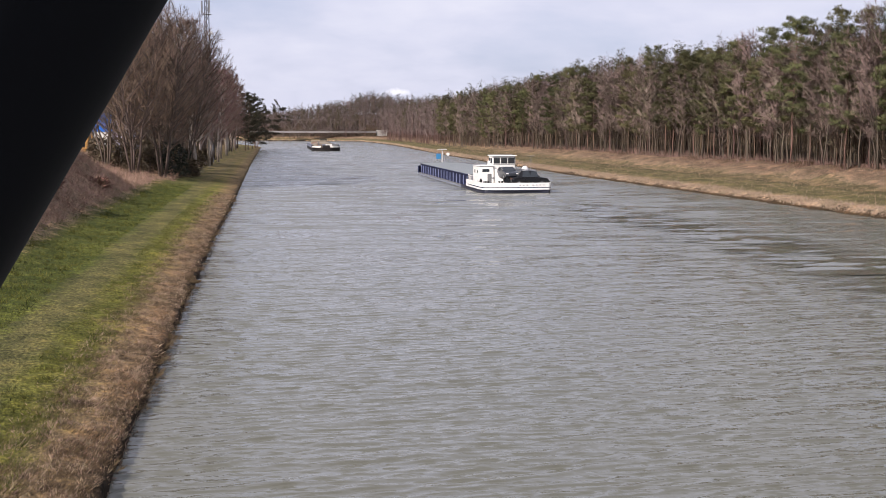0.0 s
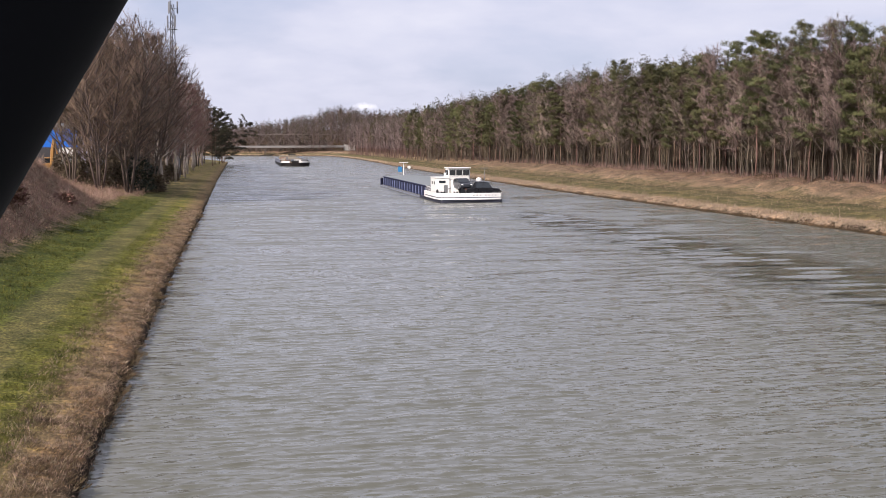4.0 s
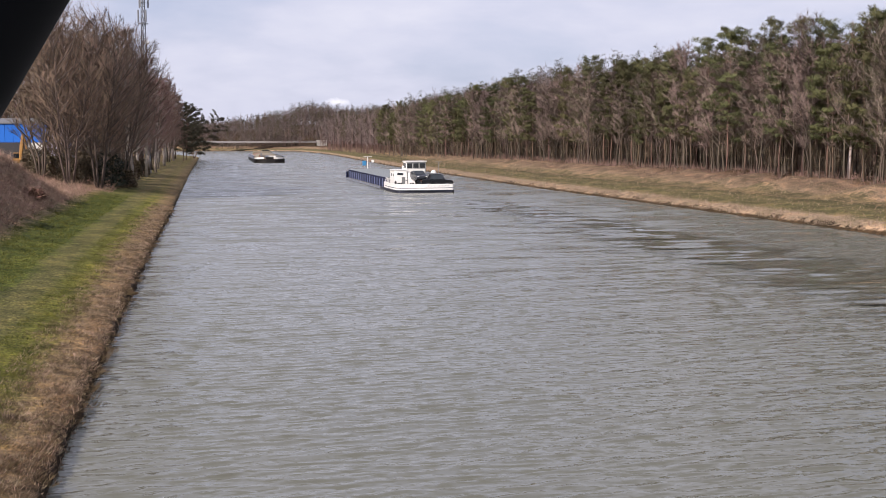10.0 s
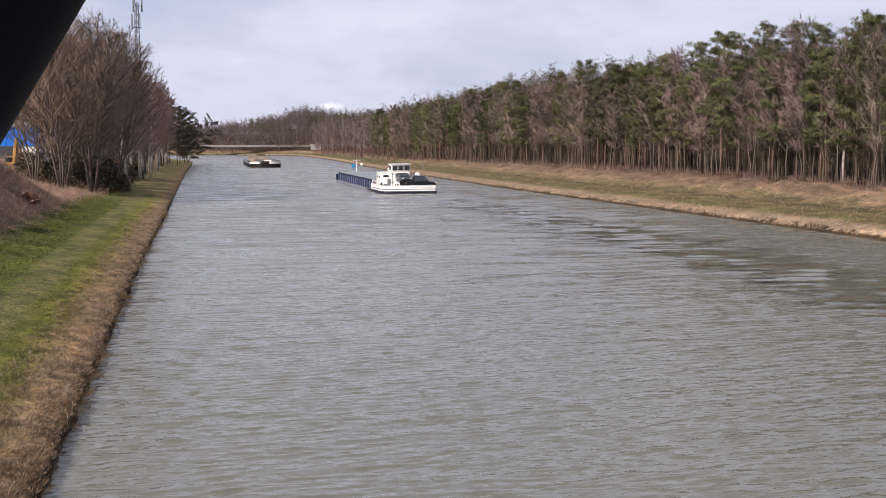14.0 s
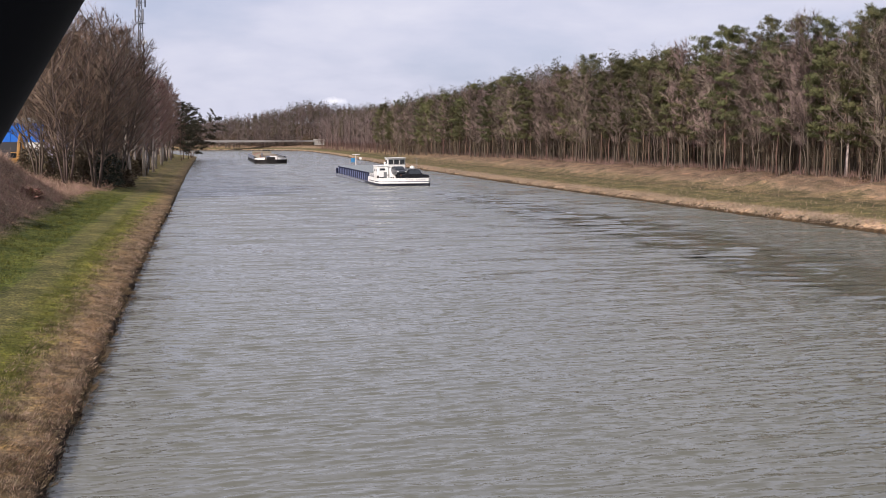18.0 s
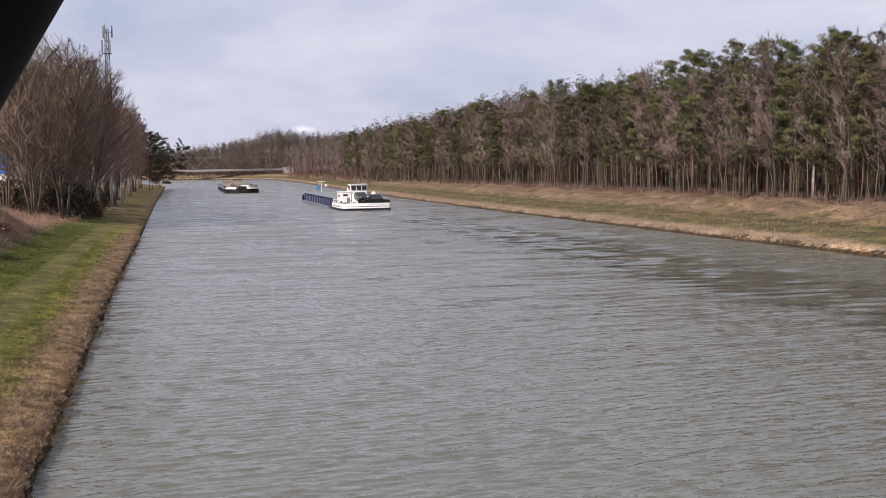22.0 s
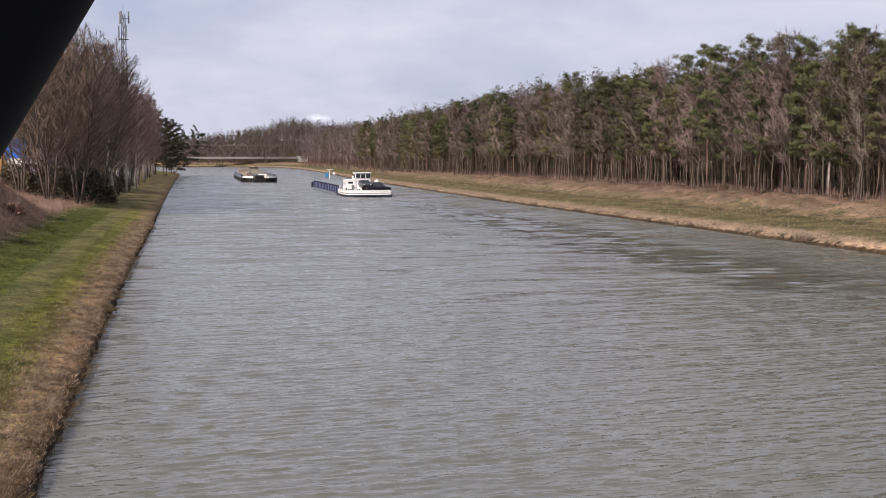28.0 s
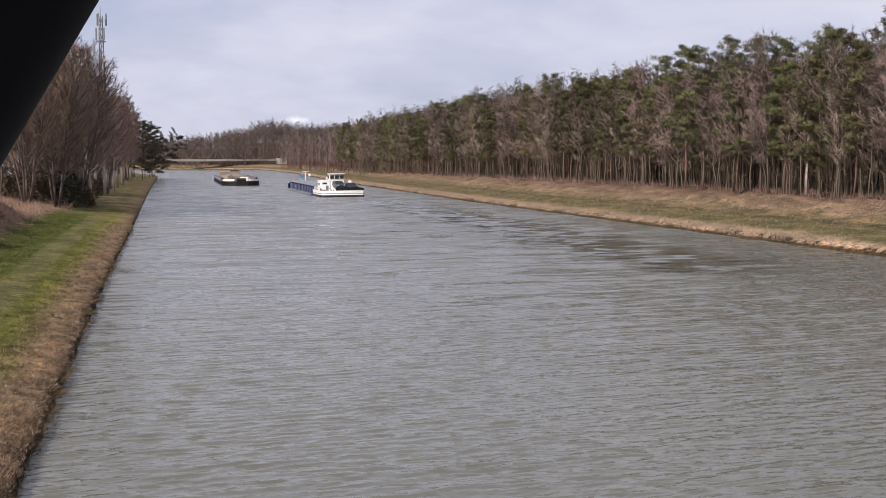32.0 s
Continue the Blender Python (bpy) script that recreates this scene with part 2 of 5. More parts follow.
def glass_surface(name, tint=(0.02, 0.025, 0.03)):
    m = bpy.data.materials.new(name)
    m.use_nodes = True
    n = Nodes(m.node_tree)
    p = n.add("ShaderNodeBsdfPrincipled", {"Base Color": (*tint, 1), "Roughness": 0.04, "IOR": 1.5, "Coat Weight": 0.3})
    n.add("ShaderNodeOutputMaterial", {"Surface": p.outputs[0]})
    return m


WATER = water_surface("canal water", 0.17, 0.72, 0.08)
SLICK = water_surface("smoothed water", 0.12, 0.16, 0.05, True)
SOIL_L = ground_surface("left bank grass", [
    (0.0, (0.020, 0.014, 0.009)), (0.10, (0.035, 0.024, 0.014)), (0.3, (0.150, 0.098, 0.058)), (1.0, (0.190, 0.132, 0.074)), (1.5, (0.185, 0.140, 0.068)), (2.0, (0.150, 0.138, 0.040)),
    (2.7, (0.118, 0.122, 0.026)), (3.1, (0.104, 0.104, 0.032)), (3.8, (0.112, 0.104, 0.042)), (4.6, (0.106, 0.102, 0.040)), (5.2, (0.074, 0.090, 0.020)),
    (8.0, (0.066, 0.078, 0.020)), (9.0, (0.200, 0.150, 0.092)), (11.0, (0.260, 0.180, 0.130)), (20.0, (0.200, 0.140, 0.100)), (40.0, (0.090, 0.095, 0.040))], 60.0, 0.42, (130.0, (0.165, 0.128, 0.072)))
SOIL_R = ground_surface("right bank grass", [
    (0.0, (0.045, 0.030, 0.018)), (0.25, (0.060, 0.040, 0.022)), (0.6, (0.32, 0.236, 0.170)), (1.5, (0.30, 0.222, 0.156)), (2.2, (0.150, 0.122, 0.066)),
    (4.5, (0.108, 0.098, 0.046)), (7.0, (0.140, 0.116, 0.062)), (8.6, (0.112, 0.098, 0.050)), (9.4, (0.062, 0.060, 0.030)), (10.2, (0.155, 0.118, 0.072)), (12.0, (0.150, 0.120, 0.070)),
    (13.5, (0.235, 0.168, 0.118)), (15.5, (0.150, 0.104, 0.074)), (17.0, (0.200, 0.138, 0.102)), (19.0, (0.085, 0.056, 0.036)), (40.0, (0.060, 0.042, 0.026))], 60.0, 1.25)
BED = surface("canal bed", (0.06, 0.055, 0.04), rough=0.9)
PINE_BARK = surface("pine bark", (0.158, 0.092, 0.066), (0.078, 0.052, 0.041), rough=0.9, scale=0.7, fine=9.0, spread=0.25, bump=0.4)
NEEDLE = surface("pine needles", (0.132, 0.128, 0.052), (0.068, 0.068, 0.031), rough=0.6, scale=0.6, fine=5.0, spread=0.42, island=0.35, bump=0, thin=0.25, spec=0.25)
# backlit shade of the pines at the bend, put into the needle colour
NEEDLE_BACKLIT = surface("backlit pine needles", (0.070, 0.066, 0.036), (0.036, 0.034, 0.020), rough=0.6, scale=0.6, fine=5.0, spread=0.25, island=0.35, bump=0, thin=0.2, spec=0.25)
BARK = surface("grey brown bark", (0.120, 0.090, 0.068), (0.060, 0.046, 0.038), rough=0.9, scale=0.9, fine=8.0, spread=0.2, bump=0.4)
BIRCH = surface("pale birch bark", (0.42, 0.37, 0.33), (0.16, 0.12, 0.10), rough=0.8, scale=1.4, fine=7.0, amount=0.9, spread=0.15)
TWIG = surface("bare twigs", (0.290, 0.182, 0.158), (0.165, 0.104, 0.090), rough=0.9, scale=0.4, fine=3.0, spread=0.18, island=0.25, bump=0, spec=0.15)
TWIG_OLIVE = surface("lichen grey twigs", (0.200, 0.148, 0.104), (0.105, 0.078, 0.058), rough=0.9, scale=0.4, fine=3.0, spread=0.15, island=0.25, bump=0, spec=0.15)
TWIG_PALE = surface("pale bare twigs", (0.250, 0.190, 0.162), (0.145, 0.110, 0.094), rough=0.9, scale=0.4, fine=3.0, spread=0.3, island=0.25, bump=0, spec=0.15)
# distance haze put into the twig colour: paler and greyer for far trees
TWIG_HAZE = surface("haze tinted far twigs", (0.295, 0.236, 0.214), (0.180, 0.142, 0.130), rough=0.9, scale=0.4, fine=3.0, spread=0.3, island=0.25, bump=0, spec=0.15)
DRY = surface("dry grass blades", (0.37, 0.272, 0.190), (0.095, 0.066, 0.045), rough=0.8, amount=2.4, scale=1.6, fine=5.0, island=0.55, bump=0, thin=0.3, spec=0.15)
STRAW = surface("pale straw reeds", (0.44, 0.342, 0.255), (0.23, 0.170, 0.120), rough=0.8, scale=0.5, fine=4.0, island=0.3, bump=0, thin=0.3, spec=0.15)
GREEN = surface("green grass blades", (0.135, 0.134, 0.028), (0.036, 0.045, 0.011), rough=0.7, amount=2.4, scale=1.4, fine=5.0, island=0.55, bump=0, thin=0.3, spec=0.2)
BRAMBLE = surface("dry bramble stems", (0.390, 0.255, 0.195), (0.145, 0.092, 0.068), rough=0.85, amount=1.8, scale=0.5, fine=2.5, island=0.35, bump=0, spec=0.15)
BLACK_PAINT = surface("black steel paint", (0.0036, 0.0046, 0.0064), (0.0024, 0.0030, 0.0042), rough=0.62, scale=6.0, fine=120.0, bump=0.05, grain=0.001, spec=0.05)
CONCRETE = surface("weathered concrete", (0.40, 0.385, 0.355), (0.25, 0.235, 0.21), rough=0.85, scale=0.5, fine=6.0)
STEEL = surface("galvanised steel", (0.25, 0.26, 0.28), (0.16, 0.165, 0.175), rough=0.5, metal=0.4, scale=1.0, fine=14.0)
MAST_GREY = surface("dull galvanised lattice", (0.13, 0.135, 0.15), (0.08, 0.083, 0.095), rough=0.6, metal=0.2, scale=1.0, fine=14.0)
BRIDGE_PAINT = surface("pale bridge paint", (0.22, 0.205, 0.195), (0.15, 0.14, 0.132), rough=0.6, scale=0.4, fine=6.0)
BRIDGE_BROWN = surface("weathered brown bridge paint", (0.14, 0.11, 0.095), (0.10, 0.078, 0.07), rough=0.7, scale=0.4, fine=6.0)
WHITE_PAINT = surface("white ship paint", (0.80, 0.80, 0.79), (0.62, 0.60, 0.56), rough=0.4, scale=0.9, fine=9.0, amount=0.35, bump=0.05)
NAVY = surface("navy blue ship paint", (0.006, 0.010, 0.050), (0.005, 0.007, 0.026), spec=0.2, rough=0.55, scale=0.6, fine=8.0)
NAVY_DARK = surface("black blue boot paint", (0.010, 0.013, 0.035), (0.020, 0.020, 0.026), rough=0.5, scale=0.6, fine=8.0)
BLUE_RIB = surface("pale blue ribs", (0.19, 0.22, 0.34), (0.09, 0.11, 0.19), rough=0.5, scale=1.0, fine=8.0)
HULL_GREY = surface("blue grey worn hull", (0.20, 0.225, 0.29), (0.11, 0.12, 0.15), rough=0.55, scale=0.5, fine=7.0, amount=0.8)
HATCH = surface("aluminium hatch covers", (0.23, 0.25, 0.25), (0.13, 0.145, 0.145), rough=0.6, metal=0.0, scale=0.5, fine=7.0)
DECK_GREY = surface("grey deck paint", (0.17, 0.175, 0.18), (0.10, 0.10, 0.10), rough=0.7, scale=0.8, fine=9.0)
CAR_BLACK = surface("black car paint", (0.006, 0.006, 0.008), (0.009, 0.009, 0.010), rough=0.3, scale=2.0, fine=20.0, coat=0.15, spec=0.3, bump=0)
CAR_GREY = surface("dark grey car paint", (0.030, 0.034, 0.042), (0.045, 0.05, 0.06), rough=0.3, metal=0.3, scale=2.0, fine=20.0, coat=0.3, bump=0)
RUBBER = surface("black rubber", (0.013, 0.013, 0.013), rough=0.8, scale=3.0, fine=20.0)
GLASS = glass_surface("dark window glass")
GATE = surface("dark gate sheet", (0.045, 0.042, 0.045), (0.028, 0.027, 0.03), rough=0.6, scale=0.6, fine=8.0)
BLUE_SIGN = surface("bright blue board", (0.03, 0.20, 0.40), (0.025, 0.15, 0.32), rough=0.5, scale=1.0, fine=8.0)
RUST = surface("rust red deck paint", (0.20, 0.085, 0.055), (0.12, 0.06, 0.045), rough=0.75, scale=0.6, fine=7.0)
CARGO = surface("pale tan cargo covers", (0.27, 0.23, 0.165), (0.12, 0.10, 0.078), rough=0.85, scale=0.5, fine=5.0)
HULL_BLACK = surface("black tarred hull", (0.006, 0.006, 0.007), (0.016, 0.012, 0.011), spec=0.2, rough=0.6, scale=0.5, fine=6.0)
HALL_BLUE = surface("bright blue sheet cladding", (0.010, 0.150, 0.62), (0.010, 0.120, 0.50), rough=0.45, scale=0.3, fine=4.0, amount=0.35)
LILAC = surface("pale lilac sheet cladding", (0.42, 0.39, 0.50), (0.34, 0.31, 0.40), rough=0.5, scale=0.3, fine=4.0)
HALL_WHITE = surface("white sheet cladding", (0.72, 0.72, 0.70), (0.52, 0.51, 0.48), rough=0.6, scale=0.3, fine=4.0)
YELLOW = surface("faded orange machine paint", (0.42, 0.22, 0.055), (0.24, 0.125, 0.04), rough=0.5, scale=1.0, fine=8.0)
SEDGE = surface("dark sedge blades", (0.135, 0.095, 0.052), (0.06, 0.042, 0.026), rough=0.85, scale=1.0, fine=5.0, island=0.4, bump=0, thin=0.2, spec=0.15)
STONE = surface("dark bank stones", (0.11, 0.09, 0.07), (0.05, 0.042, 0.034), rough=0.9, scale=1.5, fine=12.0, spread=0.3, bump=0.4)
OLIVE_LEAF = surface("olive undergrowth leaves", (0.135, 0.102, 0.068), (0.065, 0.050, 0.032), rough=0.7, scale=0.8, fine=6.0, island=0.5, bump=0, spec=0.2)
BUSH_RED = surface("dark red bramble stems", (0.240, 0.140, 0.105), (0.120, 0.070, 0.054), rough=0.85, scale=0.8, fine=6.0, island=0.45, bump=0, spec=0.15)
EVERGREEN = surface("dark evergreen leaves", (0.022, 0.028, 0.018), (0.012, 0.015, 0.010), rough=0.6, scale=0.8, fine=6.0, island=0.4, bump=0, spec=0.3)


# ---- mesh tools ----
RNG = np.random.RandomState(4)


class Geo:
    """Collects points and faces of one mesh."""

    def __init__(self):
        self.v, self.f, self.n = [], [], []

    def add(self, verts, faces):
        k = len(self.v)
        self.v.extend(tuple(p) for p in verts)
        self.f.extend(tuple(i + k for i in f) for f in faces)
        return self

    def box(self, cx, cy, cz, sx, sy, sz, bevel=0.0, m=None, steps=1):
        bm = bmesh.new()
        bmesh.ops.create_cube(bm, size=1.0, matrix=Matrix.Diagonal((sx, sy, sz, 1)))
        if bevel:
            bmesh.ops.bevel(bm, geom=bm.edges[:], offset=min(bevel, 0.49 * min(sx, sy, sz)), segments=steps, profile=0.5, affect="EDGES")
        mm = Matrix.Translation((cx, cy, cz)) @ (m or Matrix())
        bm.verts.index_update()
        self.add([mm @ p.co for p in bm.verts], [[p.index for p in f.verts] for f in bm.faces])
        bm.free()
        return self

    def loft(self, rings, cap=True, close=True):
        n = len(rings[0])
        faces = []
        for i in range(len(rings) - 1):
            for j in range(n if close else n - 1):
                a, b = i * n + j, i * n + (j + 1) % n
                faces.append((a, b, b + n, a + n))
        if cap:
            faces.append(tuple(range(n - 1, -1, -1)))
            faces.append(tuple((len(rings) - 1) * n + j for j in range(n)))
        return self.add([p for r in rings for p in r], faces)

    def tube(self, pts, radii, sides=6, cap=True):
        pts = [Vector(p) for p in pts]
        rings = []
        for i, p in enumerate(pts):
            d = (pts[min(i + 1, len(pts) - 1)] - pts[max(i - 1, 0)]).normalized()
            a = d.cross(Vector((0.31, 0.95, 0.1)) if abs(d.y) < 0.9 else Vector((1, 0, 0))).normalized()
            b = d.cross(a)
            r = radii[i] if hasattr(radii, "__len__") else radii
            rings.append([p + (a * math.cos(2 * math.pi * k / sides) + b * math.sin(2 * math.pi * k / sides)) * r for k in range(sides)])
        return self.loft(rings, cap)

    def sliver(self, p, d, length, width, out=None):
        """A thin pointed blade; out is the way in which the tuft that it belongs to bulges there."""
        d = Vector(d).normalized()
        s = d.cross(Vector((random.uniform(-1, 1), random.uniform(-1, 1), random.uniform(-1, 1))))
        s = s.normalized() * (width / 2)
        p = Vector(p)
        if out is None:
            return self.add([p - s, p + s, p + d * length], [(0, 1, 2)])
        if s.cross(d).dot(out) < 0:
            s = -s
        self.n += [out.normalized()] * 3
        return self.add([p - s, p + s, p + d * length], [(0, 1, 2)])

    def blades(self, p, d, length, width, out):
        """Many thin pointed blades at once, from arrays of roots, ways, lengths, widths and outward ways."""
        d = d / (np.linalg.norm(d, axis=1, keepdims=True) + 1e-9)
        out = out / (np.linalg.norm(out, axis=1, keepdims=True) + 1e-9)
        side = np.cross(d, RNG.normal(size=d.shape))
        side *= (width / 2 / (np.linalg.norm(side, axis=1) + 1e-9))[:, None]
        flip = np.sign(np.einsum("ij,ij->i", np.cross(side, d), out))
        side *= np.where(flip == 0, 1, flip)[:, None]
        v = np.stack([p - side, p + side, p + d * length[:, None]], 1).reshape(-1, 3)
        k = len(self.v)
        self.v.extend(map(tuple, v.tolist()))
        self.f.extend((i, i + 1, i + 2) for i in range(k, k + len(v), 3))
        self.n.extend(Vector(q) for q in np.repeat(out, 3, 0).tolist())
        return self

    def mesh(self, name, material, smooth=False):
        me = bpy.data.meshes.new(name)
        me.from_pydata(self.v, [], self.f)
        me.materials.append(material)
        if smooth:
            me.shade_smooth()
        if self.n:
            me.shade_smooth()
            me.normals_split_custom_set_from_vertices(self.n)
        return me


def part(name, geo, material, parent=None, label="", smooth=False, at=None):
    """One mesh object, under a thing or a part."""
    ob = new(name, geo.mesh(name, material, smooth) if isinstance(geo, Geo) else geo)
    if parent is not None:
        ob.parent = parent
    if at is not None:
        ob.matrix_basis = at
    return tagged(ob, label)


def thing(name, label, category, group="", m=None):
    ob = new(name)
    ob.empty_display_size = 0.5
    if m is not None:
        ob.matrix_basis = m
    return tagged(ob, label, category, group)


def smooth_step(a, b, t):
    t = min(1.0, max(0.0, (t - a) / (b - a)))
    return t * t * (3 - 2 * t)


# ---- the lie of the land ----
def edge_left(y):
    return float(np.interp(y, [-300, 40, 80, 132, 176, 262, 314, 485, 500, 520, 560, 640, 760, 900, 4600],
                           [-3.1, -3.15, -3.1, -2.55, -2.3, -1.7, -1.2, 0.6, -1.0, -5.0, -16, -45, -130, -420, -900]))


def edge_right(y):
    return float(np.interp(y, [-300, 92, 185, 326, 403, 477, 544, 632, 720, 757, 800, 850, 900, 4600],
                           [50.5, 50.3, 49.3, 51.5, 54.1, 57.4, 60.2, 61.3, 59.8, 49, 10, -120, -380, -860]))


def left_z(u, y):
    low = float(np.interp(u, [0, 0.04, 0.3, 1.0, 2.0, 3.4, 5.0, 7.0, 10.0, 14.0, 25.0, 60.0, 400.0, 5000.0],
                          [0.0, 0.28, 0.42, 0.55, 0.7, 0.85, 0.95, 1.15, 1.75, 2.5, 3.8, 4.0, 6.0, 12.0]))
    bank = smooth_step(8.6, 16.5, u) * 4.5 * (1 - smooth_step(108, 138, y)) * (1 - 0.75 * smooth_step(40, 90, u))
    lump = noise.noise((u * 0.35, y * 0.25, 3.0)) * 0.6 * smooth_step(7, 12, u) + noise.noise((u * 1.1, y * 0.8, 6.0)) * 0.14 * smooth_step(5, 6.5, u) + noise.noise((u * 0.9, y * 0.7, 8.0)) * 0.05 * smooth_step(0.3, 1.5, u)
    return low + bank + lump


def right_z(u, y):
    low = float(np.interp(u, [0, 0.15, 0.6, 2.0, 5.0, 9.0, 11.0, 13.5, 17.0, 20.0, 35.0, 60.0, 120.0, 400.0, 5000.0],
                          [0.0, 0.18, 0.45, 0.75, 1.0, 1.15, 1.3, 1.9, 2.6, 2.8, 3.0, 3.6, 6.0, 12.0, 16.0]))
    hill = smooth_step(20, 80, u) * 11.0 * smooth_step(135, 310, y) * (1 - smooth_step(600, 760, y))
    if y > 560:
        k = smooth_step(600, 760, y)
        low = low * (1 - k) + min(low, 3.2) * k
        hill += 3.2 * math.exp(-((u + edge_right(y)) / y - 0.088) ** 2 / 0.00020) * smooth_step(795, 880, y)
        hill += 12.5 * smooth_step(-14, 92, (u + edge_right(y)) * 850 / max(y, 700)) * smooth_step(15, 60, u) * smooth_step(795, 880, y)
    lump = (noise.noise((u * 0.22, y * 0.16, 5.0)) * 0.75 + noise.noise((u * 0.5, y * 0.45, 1.0)) * 0.25) * smooth_step(9.5, 14, u) + noise.noise((u * 0.8, y * 0.6, 2.0)) * 0.06 * smooth_step(0.5, 2, u)
    return low + hill + lump


def land_z(x, y):
    l, r = edge_left(y), edge_right(y)
    if x <= l:
        return left_z(l - x, y)
    if x >= r:
        return right_z(x - r, y)
    return -1.5


def build_ground():
    ys = list(np.arange(-200, 12, 12.0)) + list(np.arange(12, 135, 0.8)) + list(np.arange(135, 520, 4.0)) + list(np.arange(520, 1000, 12.0)) + [1000, 1100, 1300, 1600, 2200, 3200, 4600]
    ul = [4000, 1500, 600, 250, 120, 80, 60, 45, 34, 26, 22, 19, 17, 16, 15, 14, 13, 12, 11, 10, 9, 8, 7, 6, 5, 4.2, 3.4, 2.8, 2.2, 1.7, 1.3, 1.0, 0.7, 0.45, 0.25, 0.1, 0.04, 0.0]
    ur = [0.0, 0.15, 0.35, 0.6, 1.0, 1.5, 2.0, 2.7, 3.5, 4.5, 5.5, 7, 8, 9, 9.7, 10.4, 11, 12, 13, 14, 15, 16, 17, 18.5, 20, 24, 30, 40, 55, 75, 100, 140, 200, 350, 700, 1500, 4000]
    v, off, rows = [], [], len(ys)
    for y in ys:
        l = edge_left(y) + noise.noise((y * 0.35, 0.0, 0.0)) * 0.16 + noise.noise((y * 1.3, 4.0, 0.0)) * 0.07
        r = edge_right(y) + noise.noise((y * 0.25, 9.0, 0.0)) * 0.5 + noise.noise((y * 0.9, 2.0, 0.0)) * 0.2
        for u in ul:
            v.append((l - u, y, left_z(u, y)))
            off.append(u)
        for k in (0.03, 0.5, 0.97):
            v.append((l + (r - l) * k, y, -3.5 if k == 0.5 else -2.0))
            off.append(0)
        for u in ur:
            v.append((r + u, y, right_z(u, y)))
            off.append(u)
    n, nl = len(ul) + 3 + len(ur), len(ul)
    f, mi = [], []
    for i in range(rows - 1):
        for j in range(n - 1):
            a = i * n + j
            f.append((a, a + 1, a + 1 + n, a + n))
            mi.append(0 if j < nl - 1 else (1 if j < nl + 3 else 2))
    me = bpy.data.meshes.new("ground")
    me.from_pydata(v, [], f)
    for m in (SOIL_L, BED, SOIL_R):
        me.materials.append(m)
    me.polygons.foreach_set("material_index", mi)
    me.attributes.new("off", "FLOAT", "POINT").data.foreach_set("value", off)
    me.shade_smooth()
    return tagged(new("ground", me), "grassy canal banks with a mown track and a scrubby embankment", "ground", kind="structure")


ground = build_ground()

# the water is one sheet of short wind waves that drifts slowly; rows and columns widen with the distance from the bridge
def wave_set(seed, count, shortest, longest, steep, spread):
    rng = np.random.RandomState(seed)
    length = shortest * (longest / shortest) ** rng.rand(count)
    way = rng.normal(0.12, spread, count) - math.pi / 2
    k = 2 * math.pi / length
    return k * np.cos(way), k * np.sin(way), rng.rand(count) * 2 * math.pi, steep * math.sqrt(2.0 / count) / k, length


def build_water():
    ys = 15.0 * np.exp(np.linspace(0, math.log(180 / 15.0), 1050))
    across = np.linspace(-0.17, 0.71, 260)
    gx = across[None, :] * (ys[:, None] + 3.0)
    gy = np.repeat(ys[:, None], len(across), 1)
    gx = np.clip(gx, -6.0, 66.0)
    step = np.maximum(np.gradient(ys)[:, None], 0.0) + np.zeros_like(gx)
    z = np.zeros_like(gx)
    gust = 1.0 + 0.14 * np.sin(gx * 0.11 + gy * 0.05 + 1.0) * np.sin(gy * 0.043 - gx * 0.03) + 0.08 * np.sin(gx * 0.31 + 2.0) * np.sin(gy * 0.17)
    short, longer = wave_set(5, 140, 0.17, 0.66, 0.135, 0.25), wave_set(6, 50, 0.7, 2.4, 0.030, 0.25)
    for kx, ky, ph, amp, length in [*zip(*short), *zip(*longer)]:
        fade = np.clip((length / step - 2.2) / 2.4, 0, 1)
        z += amp * fade * np.cos(kx * gx + ky * gy + ph)
    z *= gust
    z += 0.25 * np.abs(z)           # crests a little sharper than troughs
    z -= z.mean()
    n, m = z.shape
    gy = gy - 1.9 * z               # crests lean with the wind
    inner = np.stack([gx, gy, z], -1).reshape(-1, 3)
    idx = np.arange(n * m).reshape(n, m)
    quads = np.stack([idx[:-1, :-1], idx[:-1, 1:], idx[1:, 1:], idx[1:, :-1]], -1).reshape(-1, 4)
    d = -0.05                       # the rest: calm to the eye far off, and a little lower under the banks
    rest = np.array([(-700, 180, 0), (500, 180, 0), (500, 1300, 0), (-700, 1300, 0), (-60, -200, d), (120, -200, d), (120, 16, d), (-60, 16, d),
                     (-60, 16, d), (-2.0, 16, d), (-2.0, 180, d), (-60, 180, d)], dtype=float)
    k = n * m
    faces = quads.tolist() + [[k, k + 1, k + 2, k + 3], [k + 4, k + 5, k + 6, k + 7], [k + 8, k + 9, k + 10, k + 11]]
    me = bpy.data.meshes.new("water")
    me.from_pydata(np.concatenate([inner, rest]).tolist(), [], faces)
    me.materials.append(WATER)
    me.shade_smooth()
    return tagged(new("water", me), "grey-green canal water ruffled by a light wind", "water", kind="structure")


water = build_water()


# ---- trees ----
def turned(d, spread):
    return (Vector(d) + Vector((random.gauss(0, spread), random.gauss(0, spread), random.gauss(0, spread)))).normalized()


